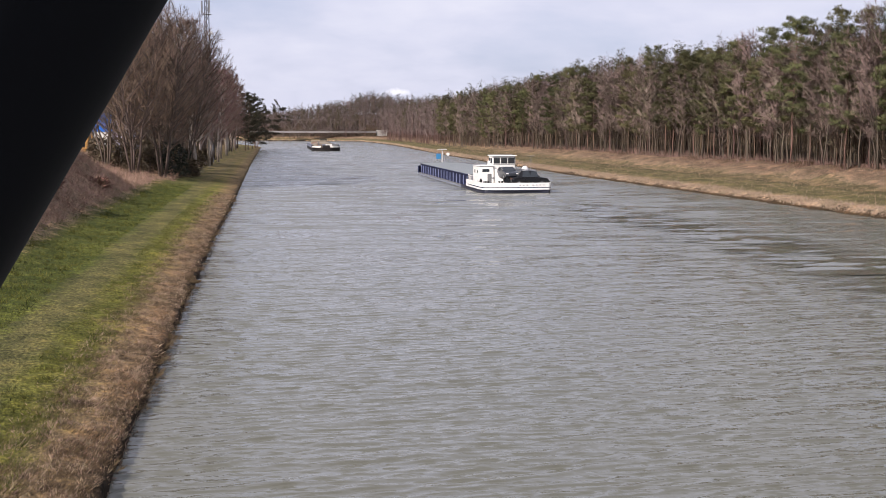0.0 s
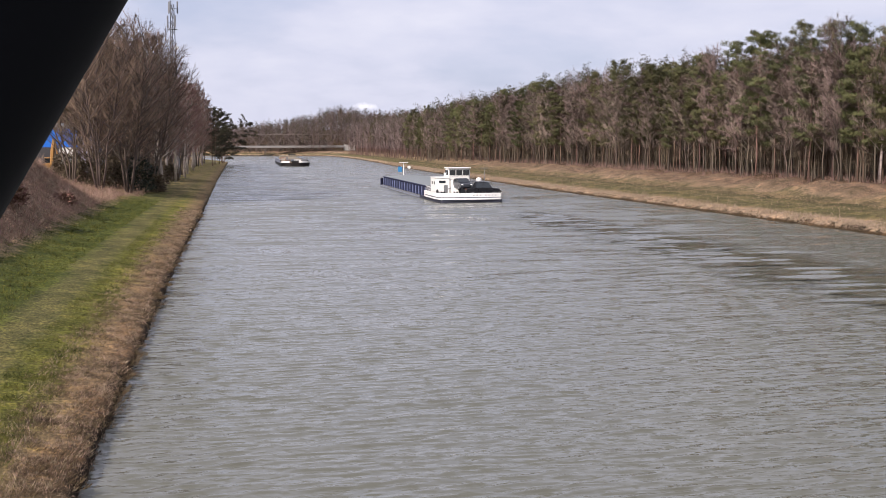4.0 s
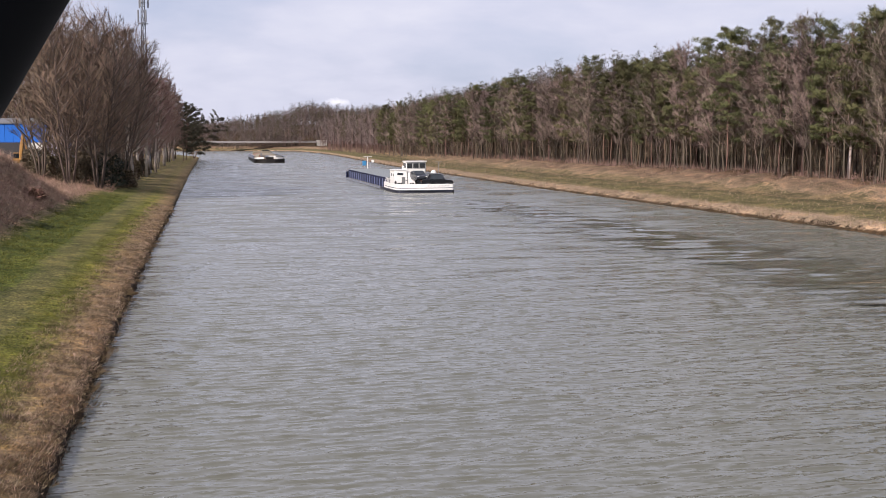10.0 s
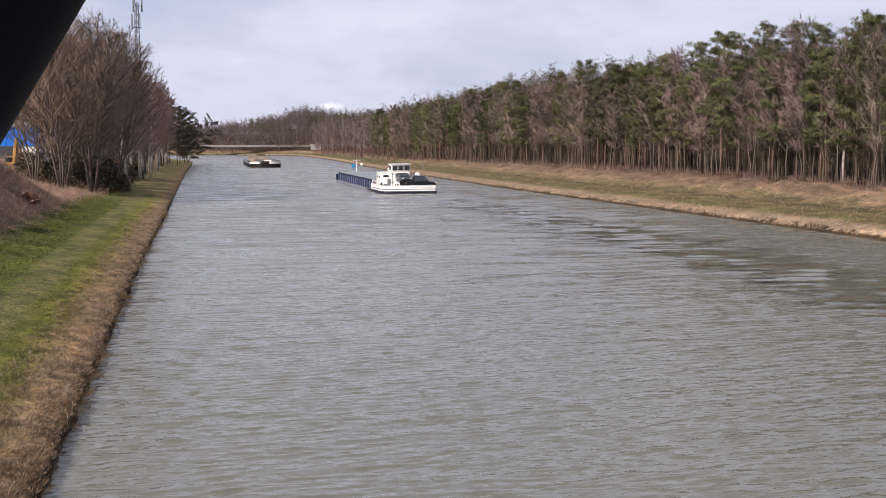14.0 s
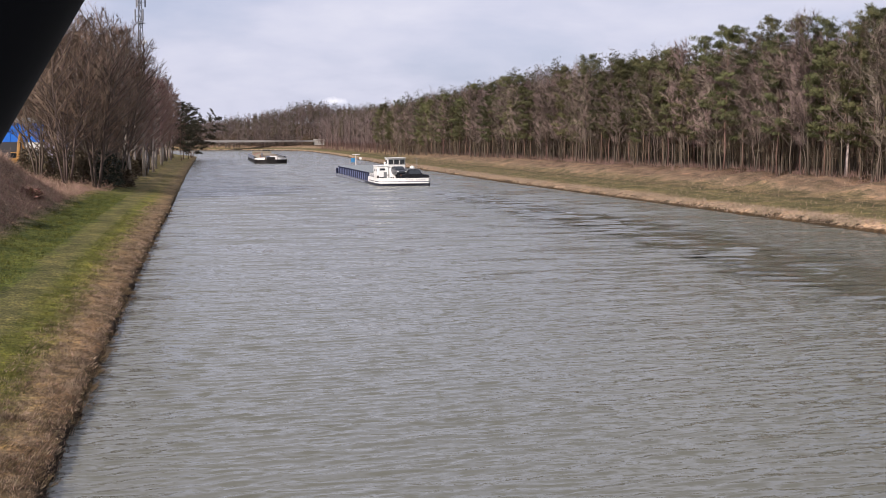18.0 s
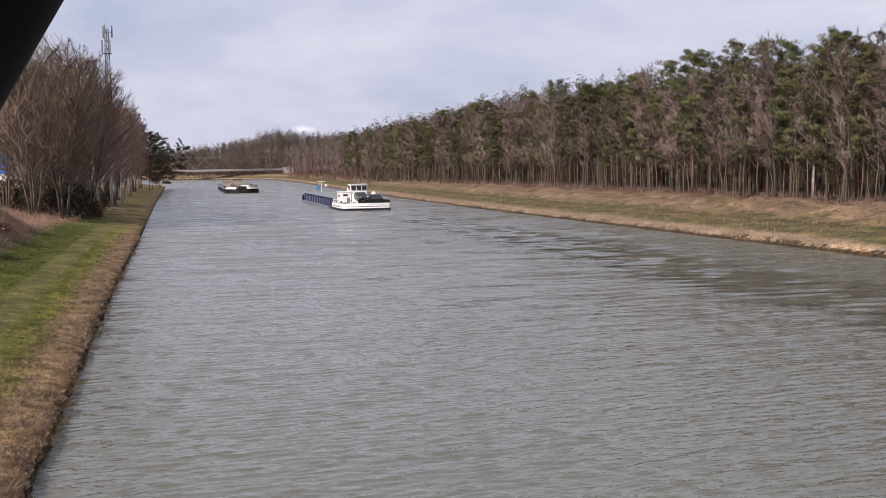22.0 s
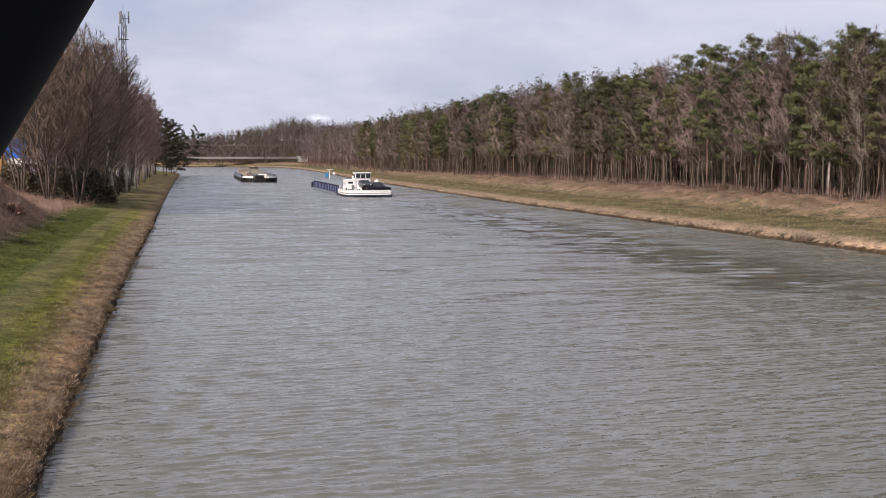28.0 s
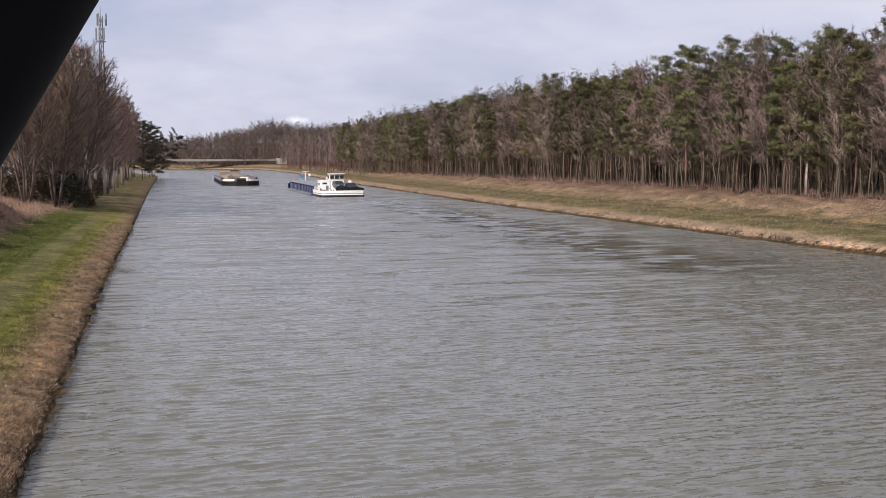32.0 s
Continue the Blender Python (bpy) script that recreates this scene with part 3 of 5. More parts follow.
def pine_meshes(seed, height, low, reach, pads=6, blades=54, needle=None):
    """Scots pine: a tall bare stem, dead stubs, and a ragged crown of flat needle pads on whorled limbs."""
    random.seed(seed)
    RNG.seed(seed)
    stem, crown = Geo(), Geo()
    sway = [(random.gauss(0, 0.007), random.gauss(0, 0.007)) for _ in range(7)]
    pts, x, y = [], 0.0, 0.0
    for i in range(7):
        pts.append((x, y, -0.3 + (height - 0.3) * i / 6))
        x, y = x + sway[i][0] * height, y + sway[i][1] * height
    stem.tube(pts, [0.112 * height / 15 * (1 - 0.86 * (i / 6) ** 1.1) for i in range(7)], 6)

    def on_stem(z):
        t = min(5.999, max(0.0, (z + 0.3) / (height - 0.3) * 6))
        i = int(t)
        return Vector(pts[i]).lerp(Vector(pts[i + 1]), t - i)

    for _ in range(26):
        z = random.uniform(0.12, low + 0.1) * height
        d = Vector((random.gauss(0, 1), random.gauss(0, 1), random.uniform(-0.2, 0.5))).normalized()
        stem.tube([on_stem(z), on_stem(z) + d * random.uniform(0.4, 1.3)], [0.022, 0.007], 3, False)
    centres = []
    limbs = 27
    for k in range(limbs):
        h = low + (0.97 - low) * (k + random.random()) / limbs
        s = (h - low) / (1 - low)
        size = reach * (0.5 + 0.62 * math.sin(math.pi * min(1, 0.16 + 0.70 * s)) ** 0.8) * random.uniform(0.5, 1.2) * (1 - 0.5 * s ** 3)
        az = k * 2.4 + random.uniform(-0.7, 0.7)
        d = Vector((math.cos(az), math.sin(az), random.uniform(-0.12, 0.30) + 0.45 * s ** 2)).normalized()
        a = on_stem(h * height)
        mid = a + d * size * 0.55
        end = mid + turned(d + Vector((0, 0, 0.25)), 0.15) * size * 0.45
        stem.tube([a, mid, end], [0.05 * (1 - 0.5 * s), 0.032, 0.012], 3, False)
        for c in range(pads):
            t = 0.42 + 0.63 * (c + random.random()) / pads
            p = (a.lerp(mid, t / 0.55) if t < 0.55 else mid.lerp(end, (t - 0.55) / 0.45))
            across = Vector((-d.y, d.x, 0)) * random.gauss(0, 0.34) * (0.5 + t)
            centres.append((*(p + across + Vector((0, 0, random.gauss(0.05, 0.14)))), d.x, d.y, random.uniform(0.30, 0.58)))
    for _ in range(7):
        p = on_stem(height * 0.97) + Vector((random.gauss(0, 0.4), random.gauss(0, 0.4), random.uniform(-0.6, 0.2)))
        centres.append((*p, 0.0, 0.0, random.uniform(0.3, 0.5)))
    c = np.repeat(np.array(centres), blades, 0)
    o = RNG.normal(size=(len(c), 3))
    o /= np.linalg.norm(o, axis=1, keepdims=True)
    o *= (RNG.rand(len(c), 1) ** 0.5)
    root = c[:, :3] + o * c[:, 5:6] * np.array([1.0, 1.0, 0.45])
    way = o * 0.9 + RNG.normal(0, 0.45, o.shape) + np.array([0, 0, 0.35])
    out = o * np.array([0.7, 0.7, 1.0]) + np.array([0, 0, 0.35])
    out[:, :2] += 0.6 * c[:, 3:5]
    crown.blades(root, way, RNG.uniform(0.16, 0.34, len(c)), RNG.uniform(0.05, 0.095, len(c)), out)
    return stem.mesh("trunk", PINE_BARK, True), crown.mesh("crown", needle or NEEDLE)


def bare_meshes(seed, height, reach, bark, twig, low=0.22, limbs=20, subs=7, twigs=9, rise=0.9, stems=1, fine=1.0):
    """A leafless broadleaf tree: forked stem, ascending limbs inside a rounded crown, and a haze of fine twigs."""
    random.seed(seed)
    RNG.seed(seed)
    stem, crown = Geo(), Geo()
    mid_z, half_z, wide = height * (0.5 + low * 0.42), height * (0.5 - low * 0.42), reach * (1.0 if stems == 1 else 1.15)

    def room(a, d):
        """How far it is from a along d to the crown's rounded outline."""
        p = Vector((a.x / wide, a.y / wide, (a.z - mid_z) / half_z))
        q = Vector((d.x / wide, d.y / wide, d.z / half_z))
        b, c, e = p.dot(q), q.dot(q), p.dot(p) - 1.0
        return max(0.3, (-b + math.sqrt(max(0.0, b * b - c * e))) / c)

    roots, ways, outs, lens, wids = [], [], [], [], []
    for s in range(stems):
        az0 = 2 * math.pi * s / stems + random.random()
        lean = (0.02 if stems == 1 else random.uniform(0.10, 0.20)) * height
        h = height * random.uniform(0.80, 0.95) if s else height * 0.96
        pts = [Vector((0.35 * math.cos(az0) * (stems > 1), 0.35 * math.sin(az0) * (stems > 1), -0.3))]
        for i in range(1, 8):
            t = i / 7
            pts.append(Vector((math.cos(az0) * lean * t ** 0.8 + random.gauss(0, 0.008) * h, math.sin(az0) * lean * t ** 0.8 + random.gauss(0, 0.008) * h, h * 0.93 * t)))
        r0 = (0.25 if stems > 1 or reach > 3.5 else 0.125) * height / 19 / (stems ** 0.45)
        stem.tube(pts, [r0 * (1 - 0.93 * (i / 7) ** 0.9) for i in range(8)], 6)

        def on_stem(t):
            t = min(6.999, max(0.0, t * 7))
            i = int(t)
            return pts[i].lerp(pts[i + 1], t - i)

        for k in range(limbs):
            t = low + (0.98 - low) * (k + random.random()) / limbs
            s2 = (t - low) / (1 - low)
            az = k * 2.4 + random.uniform(-0.6, 0.6)
            d = Vector((math.cos(az), math.sin(az), rise * random.uniform(0.5, 1.3) + 0.5 * s2)).normalized()
            a = on_stem(t)
            size = min(room(a, d) * random.uniform(0.72, 1.0), reach * random.uniform(0.9, 1.5))
            q, dd = [a], d
            for j in range(3):
                q.append(q[-1] + dd * size / 3)
                dd = turned(dd + Vector((0, 0, 0.14)), 0.15)
            thick = (1.25 if reach > 4.5 else 0.85) * min(1.0, 0.45 + size / 5.0)
            stem.tube(q, [thick * 0.085 * (1 - 0.6 * s2), thick * 0.055, thick * 0.033, 0.010], 3, False)
            for b in range(subs):
                u = 0.18 + 0.82 * (b + random.random()) / subs
                i = min(2, int(u * 3))
                p = q[i].lerp(q[i + 1], u * 3 - i)
                bd = turned(d + Vector((0, 0, 0.2)), 0.55)
                bl = min(size * random.uniform(0.28, 0.5) * (1.2 - 0.5 * u), room(p, bd) * 0.95 + 0.1)
                out = Vector((p.x, p.y, (p.z - height * 0.5) * 0.35 + 0.5)).normalized()
                crown.sliver(p, bd, bl, 0.045, out)
                for w in range(twigs):
                    roots.append(p + bd * bl * random.uniform(0.1, 1.0))
                    ways.append(turned(bd + Vector((0, 0, 0.15)), 0.5))
                    outs.append(out + 0.6 * ways[-1])
                    lens.append(random.uniform(0.35, 0.95))
                    wids.append(random.uniform(0.013, 0.027) * fine)
    crown.blades(np.array(roots), np.array(ways), np.array(lens), np.array(wids), np.array(outs))
    return stem.mesh("trunk", bark, True), crown.mesh("crown", twig)


def tree_kind(name, label, category, group, meshes):
    t = thing(name, label, category, group)
    for nm, me in zip(("trunk", "crown"), meshes):
        part(nm, me, None, t)
    return t


def place(kind_of, x, y, scale, turn=None, z=None):
    """A copy of a tree on the land."""
    t = copy_thing(kind_of, pose(0, 0, 0))
    t.matrix_basis = pose(x, y, land_z(x, y) if z is None else z, random.gauss(0, 1.2), random.gauss(0, 1.2), random.uniform(0, 360) if turn is None else turn) @ Matrix.Diagonal((scale, scale, scale * random.uniform(0.95, 1.06), 1))
    return t


def low_tree(seed, pine, height, tufts, each, fine):
    """Triangles of a small-detail tree for the depth of the woods: (points, faces, material index)."""
    random.seed(seed)
    w, c = Geo(), Geo()
    w.tube([(0, 0, -0.4), (random.gauss(0, 0.2), random.gauss(0, 0.2), height * 0.5), (random.gauss(0, 0.3), random.gauss(0, 0.3), height * 0.84)], [0.10, 0.08, 0.03], 3, False)
    for k in range(tufts):
        s = (k + random.random()) / tufts
        az = random.uniform(0, 6.28)
        if pine:
            z = height * (0.36 + 0.56 * s)
            r = 2.2 * math.sqrt(max(0.08, 1 - ((s - 0.5) / 0.52) ** 2)) * random.random() ** 0.5
            p = Vector((math.cos(az) * r, math.sin(az) * r, z))
            for _ in range(each):
                o = turned((0, 0, 0.2), 0.8)
                q = p + Vector((random.gauss(0, 0.42), random.gauss(0, 0.42), random.gauss(0, 0.18)))
                c.sliver(q, o, random.uniform(0.45, 0.8) * fine, random.uniform(0.2, 0.32) * fine, (q - p) * 1.5 + Vector((p.x, p.y, 0.9)) * 0.5)
        else:
            z = height * (0.14 + 0.66 * s)
            d = Vector((math.cos(az), math.sin(az), random.uniform(0.6, 1.5))).normalized()
            ln = random.uniform(1.7, 3.4) * (1.15 - 0.62 * s ** 2) * height / 17
            p = Vector((0, 0, z))
            c.sliver(p, d, ln * 1.1, 0.08 * fine, Vector((d.x, d.y, 0.3)))
            for _ in range(each):
                q = p + d * ln * random.uniform(0.3, 1.0) + Vector((random.gauss(0, 0.25), random.gauss(0, 0.25), random.gauss(0, 0.25)))
                c.sliver(q, turned(d, 0.6), random.uniform(0.4, 0.95), random.uniform(0.05, 0.09) * fine, Vector((d.x, d.y, 0.55)) + 0.4 * turned(d, 0.6))
    tris, mats = [], []
    for f in w.f:
        tris += [(f[0], f[1], f[2]), (f[0], f[2], f[3])]
    mats += [0] * len(tris)
    k = len(w.v)
    tris += [tuple(i + k for i in f) for f in c.f]
    mats += [2 if pine else 1] * len(c.f)
    nn = [Vector((p[0], p[1], 0.0001)).normalized() for p in w.v] + c.n
    return (np.array([tuple(p) for p in w.v + c.v], dtype=np.float32), np.array(tris, dtype=np.int32), np.array(mats, dtype=np.int32),
            np.array([tuple(p) for p in nn], dtype=np.float32))


def woods(name, label, spots, templates, materials):
    """Many far trees in one mesh. spots: (x, y, z, scale, template)."""
    vs, fs, ms, ns, k = [], [], [], [], 0
    for x, y, z, s, t in spots:
        v, f, m, nn = templates[t]
        a = random.uniform(0, 6.28)
        r = np.array([[math.cos(a), -math.sin(a), 0], [math.sin(a), math.cos(a), 0], [0, 0, random.uniform(0.92, 1.08)]], dtype=np.float32) * s
        vs.append(v @ r.T + np.array([x, y, z], dtype=np.float32))
        fs.append(f + k)
        ms.append(m)
        ns.append(nn @ (r / s).T)
        k += len(v)
    v, f, mm = np.concatenate(vs), np.concatenate(fs), np.concatenate(ms)
    me = bpy.data.meshes.new(name)
    me.vertices.add(len(v))
    me.vertices.foreach_set("co", v.ravel())
    me.loops.add(f.size)
    me.loops.foreach_set("vertex_index", f.ravel())
    me.polygons.add(len(f))
    me.polygons.foreach_set("loop_start", np.arange(0, f.size, 3, dtype=np.int32))
    me.polygons.foreach_set("loop_total", np.full(len(f), 3, dtype=np.int32))
    for m in materials:
        me.materials.append(m)
    me.polygons.foreach_set("material_index", mm)
    me.update()
    me.shade_smooth()
    nv = np.concatenate(ns)
    nv /= np.linalg.norm(nv, axis=1, keepdims=True) + 1e-9
    me.normals_split_custom_set_from_vertices(nv.tolist())
    return tagged(new(name, me), label, "woods", kind="stuff")


def strew(name, label, category, material, count, where, length, width, up=1.0, seed=5):
    """Grass, straw or stems as slender blades. where(): a point of the ground."""
    random.seed(seed)
    gg = Geo()
    for _ in range(count):
        x, y, z = where()
        d = turned((0, 0, up), 0.55)
        if d.z < 0.05:
            d.z = 0.1
        k = random.uniform(0.45, 1.0) * (0.35 + 1.5 * max(0.0, noise.noise((x * 2.0, y * 1.4, 7.0)) + 0.40))
        gg.sliver((x, y, z - 0.03), d, length * k, width * random.uniform(0.6, 1.2))
    return tagged(new(name, gg.mesh(name, material)), label, category, kind="stuff")


PINES = [tree_kind("pine_tree", "tall Scots pine with a bare reddish trunk and ragged green crown", "tree", "pines along the bank", pine_meshes(11 + i, h, lo, re))
         for i, (h, lo, re) in enumerate([(14.8, 0.27, 2.4), (15.4, 0.20, 2.8), (14.0, 0.32, 2.2), (15.8, 0.24, 2.9)])]
BARES = [tree_kind("bare_tree", "leafless brown broadleaf tree with a slender trunk", "tree", "bare trees in the wood", bare_meshes(31 + i, h, re, BARK, TWIG_PALE, lo, 25, 9, 18, 1.0, 1, 1.3))
         for i, (h, re, lo) in enumerate([(14.8, 3.0, 0.20), (15.8, 3.4, 0.17), (14.2, 2.7, 0.22)])]
BIG = [tree_kind("bare_tree", "large leafless broadleaf tree with spreading grey-brown branches", "tree", "bare trees on the left bank",
                 bare_meshes(51 + i, h, re, BARK, tw, lo, 22, 9, 18, 0.95, st, 1.35))
       for i, (h, re, lo, st, tw) in enumerate([(22.0, 5.8, 0.17, 4, TWIG_OLIVE), (20.5, 5.4, 0.15, 4, TWIG_OLIVE), (22.4, 5.2, 0.17, 3, TWIG)])]
BIRCHES = [tree_kind("birch_tree", "leafless birch with a pale peeling trunk", "tree", "birches on the left bank", bare_meshes(71 + i, h, re, BIRCH, TWIG, 0.20, 30, 9, 20, 1.0, 1, 1.3))
           for i, (h, re) in enumerate([(21.0, 4.6), (20.0, 4.2)])]
TALL_PINE = [tree_kind("pine_tree", "broad dark pine leaning over the water's edge", "tree", "pines along the bank", pine_meshes(91, 17.0, 0.16, 5.0, 12, 50, NEEDLE_BACKLIT))]

random.seed(7)
# left bank: a clump of big bare trees, then a row that follows the track, birches among them, and a dark pine at the bend
for x, y, s, k in [(-14.5, 146, 1.0, 0), (-18.0, 150, 0.93, 1), (-11.5, 150, 0.98, 0), (-12.0, 158, 1.04, 2), (-16.5, 160, 1.0, 2), (-17.5, 168, 0.98, 1), (-9.6, 163, 0.95, 0), (-22.5, 200, 1.08, 0), (-27.0, 203, 1.1, 2), (-32.0, 206, 1.0, 1)]:
    place(BIG[k], x, y, s)
for i in range(24):
    y = 168 + i * 10.5 + random.uniform(-2, 2)
    u = 6.2 + random.uniform(-0.6, 1.6) + 0.4 * math.sin(i)
    if i % 3 != 2:
        place(BIRCHES[i % 2], edge_left(y) - u, y, random.uniform(0.93, 1.06))
    else:
        place(BIG[2], edge_left(y) - u - 1.0, y, random.uniform(0.85, 0.98))
    place(BIG[i % 3], edge_left(y + 4) - u - 6, y + 4, random.uniform(0.85, 1.0))
for y, u, s in [(372, 5.0, 1.05), (392, 4.5, 1.05), (414, 3.0, 1.05), (434, 1.8, 0.98), (452, 2.8, 0.86), (466, 5.0, 0.75)]:
    place(TALL_PINE[0], edge_left(y) - u * 0.7, y, s)
lean = copy_thing(TALL_PINE[0], pose(edge_left(456) - 1.6, 456, land_z(edge_left(456) - 1.6, 456) - 0.2, 0, 31, 0) @ Matrix.Diagonal((1.08, 1.08, 1.08, 1)))
lean = copy_thing(TALL_PINE[0], pose(edge_left(438) - 1.4, 438, land_z(edge_left(438) - 1.4, 438) - 0.2, 0, 15, 140) @ Matrix.Diagonal((0.92, 0.92, 0.85, 1)))
lean = copy_thing(TALL_PINE[0], pose(edge_left(448) - 1.0, 448, land_z(edge_left(448) - 1.0, 448) - 0.2, 0, 24, 70) @ Matrix.Diagonal((1.0, 1.0, 0.95, 1)))

# right bank: the front of the wood
random.seed(8)


def tree_line(y):
    return edge_right(y) + float(np.interp(y, [90, 235, 400, 550, 700], [19.5, 20.0, 12.5, 10.0, 9.0]))


def kind_at(y, x):
    """Stands of pine and of bare trees take turns along the bank."""
    share = float(np.interp(y, [85, 120, 150, 185, 205, 225, 265, 290, 420, 520, 640, 760], [0.52, 0.50, 0.46, 0.60, 0.55, 0.34, 0.28, 0.42, 0.36, 0.22, 0.12, 0.10]))
    return random.random() < share + 0.50 * noise.noise((y * 0.085, x * 0.085, 1.7))


place(BIRCHES[0], 70.4, 123.0, 0.8)
y = 84.0
while y < 470:
    for row in range(3 if y < 260 else 2):
        x = tree_line(y) + row * 2.6 + random.uniform(-0.7, 0.9)
        yy = y + random.uniform(-1.0, 1.0)
        s = random.uniform(0.86, 1.20) * (1.05 - 0.05 * smooth_step(120, 220, y))
        if kind_at(yy, x):
            place(PINES[random.randrange(4)], x, yy, s)
        else:
            place(BARES[random.randrange(3)], x, yy, s * 0.97)
    y += 2.5 if y < 180 else (3.2 if y < 300 else 4.6)

for y in (104, 113, 129, 142, 158, 176, 191, 214, 238, 262):      # single broad bare trees before the edge of the wood
    place(BARES[1 + y % 2], tree_line(y) - random.uniform(0.2, 1.4), y, random.uniform(0.86, 1.02))

LOW = [low_tree(200 + i, i < 3, 17.0 + i % 3, 34, 22, 0.52) for i in range(6)]
FAR = [low_tree(220 + i, i < 3, 17.0 + i % 3, 22, 10 if i < 3 else 19, 0.85) for i in range(6)]
spots, deep = [], []
for _ in range(2700):
    y = 80 + 700 * random.random() ** 1.15
    x = tree_line(y) + (6.5 if y < 260 else 5.0 if y < 470 else 0.0) + random.random() ** 1.5 * 62
    if y > 700 and x < 0.104 * y + 1:
        continue
    pine = kind_at(y, x)
    row = (x, y, land_z(x, y), random.uniform(0.82, 1.02) * (1.0 + 0.16 * smooth_step(280, 420, y)), random.randrange(3) + (0 if pine else 3))
    (spots if y < 290 and x < tree_line(y) + 34 else deep).append(row)
woods("wood", "mixed wood of pines and bare trees behind the bank", spots, LOW, [PINE_BARK, TWIG, NEEDLE])
woods("wood", "deep mixed wood of pines and bare trees", deep, FAR, [PINE_BARK, TWIG_HAZE, NEEDLE])
spots = []
while len(spots) < 1700:
    y = 762 + 330 * random.random() ** 1.4
    x = random.uniform(-0.04, 0.15) * y
    if x < edge_right(y) + 9 or (y < 800 and 66 < x < 83):
        continue
    spots.append((x, y, land_z(x, y), random.uniform(0.8, 1.05), random.randrange(3) + (3 if random.random() < 0.8 else 0)))
for _ in range(200):
    x, y = random.uniform(70, 108), random.uniform(802, 890)
    spots.append((x, y, land_z(x, y), random.uniform(0.75, 1.0), random.randrange(3) + (3 if random.random() < 0.75 else 0)))
woods("far_wood", "far brown and green woods beyond the canal bend", spots, FAR, [PINE_BARK, TWIG_HAZE, NEEDLE])
spots = []
for _ in range(420):
    y = random.uniform(165, 480)
    x = edge_left(y) - 16 - random.random() * 45
    if y < 215 and x < -20:
        continue
    spots.append((x, y, land_z(x, y), random.uniform(0.75, 0.98), random.randrange(3) + (3 if random.random() < 0.75 else 0)))
woods("left_wood", "brown bare wood behind the left bank trees", spots, FAR, [PINE_BARK, TWIG, NEEDLE])

SAPLING = [low_tree(240 + i, False, 5.0 + 1.5 * i, 10, 12, 0.55) for i in range(3)]
spots = []
for _ in range(800):
    y = 84 + 340 * random.random() ** 1.2
    x = tree_line(y) + random.uniform(-0.6, 9.0)
    spots.append((x, y, land_z(x, y), random.uniform(0.6, 1.1), random.randrange(3)))
far_spots = [(x, y, land_z(x, y), random.uniform(0.7, 1.3), random.randrange(3)) for x, y in ((random.uniform(-30, 66), random.uniform(790, 806)) for _ in range(420)) if x > edge_right(y) + 3]
woods("far_scrub", "brown scrub along the shore of the far bend", far_spots, SAPLING, [BARK, TWIG_HAZE, NEEDLE])
woods("undergrowth", "thin leafless saplings between the trunks of the wood", spots, SAPLING, [BARK, TWIG_OLIVE, NEEDLE])

for k in PINES + BARES + BIG + BIRCHES + TALL_PINE:      # the patterns themselves stand in the wood behind
    k.matrix_basis = pose(0, 0, 0)
for i, k in enumerate(PINES + BARES + BIG + BIRCHES + TALL_PINE):
    x, y = 110 + 3 * (i % 5), 96 + 7 * i
    k.matrix_basis = pose(x, y, land_z(x, y), 0, 0, 40 * i)


# ---- the strut of the bridge beside the camera, and the deck underfoot ----
def build_bridge_here():
    b = thing("truss_bridge", "dark painted steel truss bridge with a leaning round strut", "bridge")
    p, q = Vector((-0.0937, 1.3488, 7.4375)), Vector((-0.2761, 1.3456, 7.1300))
    d = (p - q).normalized()
    view = ((p + q) / 2 - Vector((0, 0, 7.3))).normalized()
    side = d.cross(view).normalized()          # towards the open canal
    if side.x < 0:
        side = -side
    r = 0.19
    mid = (p + q) / 2 - side * r
    lo, hi = mid + d * ((5.62 - mid.z) / d.z), mid + d * ((11.5 - mid.z) / d.z)
    n = 10
    part("strut", Geo().tube([lo.lerp(hi, i / n) for i in range(n + 1)], r, 48), BLACK_PAINT, b, "black painted round steel strut", True)
    part("foot_plate", Geo().box(lo.x, lo.y, 5.63, 0.8, 0.62, 0.05, 0.01), BLACK_PAINT, b)
    part("deck", Geo().box(23.5, -1.6, 5.35, 76, 7.2, 0.5, 0.03), CONCRETE, b, "grey concrete deck")
    for x in (-12.0, 59.0):
        part("abutment", Geo().box(x, -1.6, 2.0, 5.0, 7.0, 6.2, 0.05), CONCRETE, b, "plain concrete abutment")
    return b


build_bridge_here()


# ---- the cargo barge that moves away ----
def hull_rings(length, half, z_low, z_top, stern=0.9, bow=6.0, n=26):
    """Closed cross-sections from the stern (y = 0) to the bow."""
    rings = []
    for i in range(n):
        t = i / (n - 1)
        y = length * (0.5 - 0.5 * math.cos(math.pi * t))
        w = 1.0
        if y < stern * 3:
            w = 0.86 + 0.14 * math.sqrt(max(0.0, 1 - (1 - y / (stern * 3)) ** 2))
        if y > length - bow:
            k = (y - (length - bow)) / bow
            w = max(0.30, math.sqrt(max(0.0, 1 - 0.92 * k ** 2.2)))
        h = half * w
        rings.append([(-h, y, z_top), (-h, y, z_low), (h, y, z_low), (h, y, z_top)])
    return rings


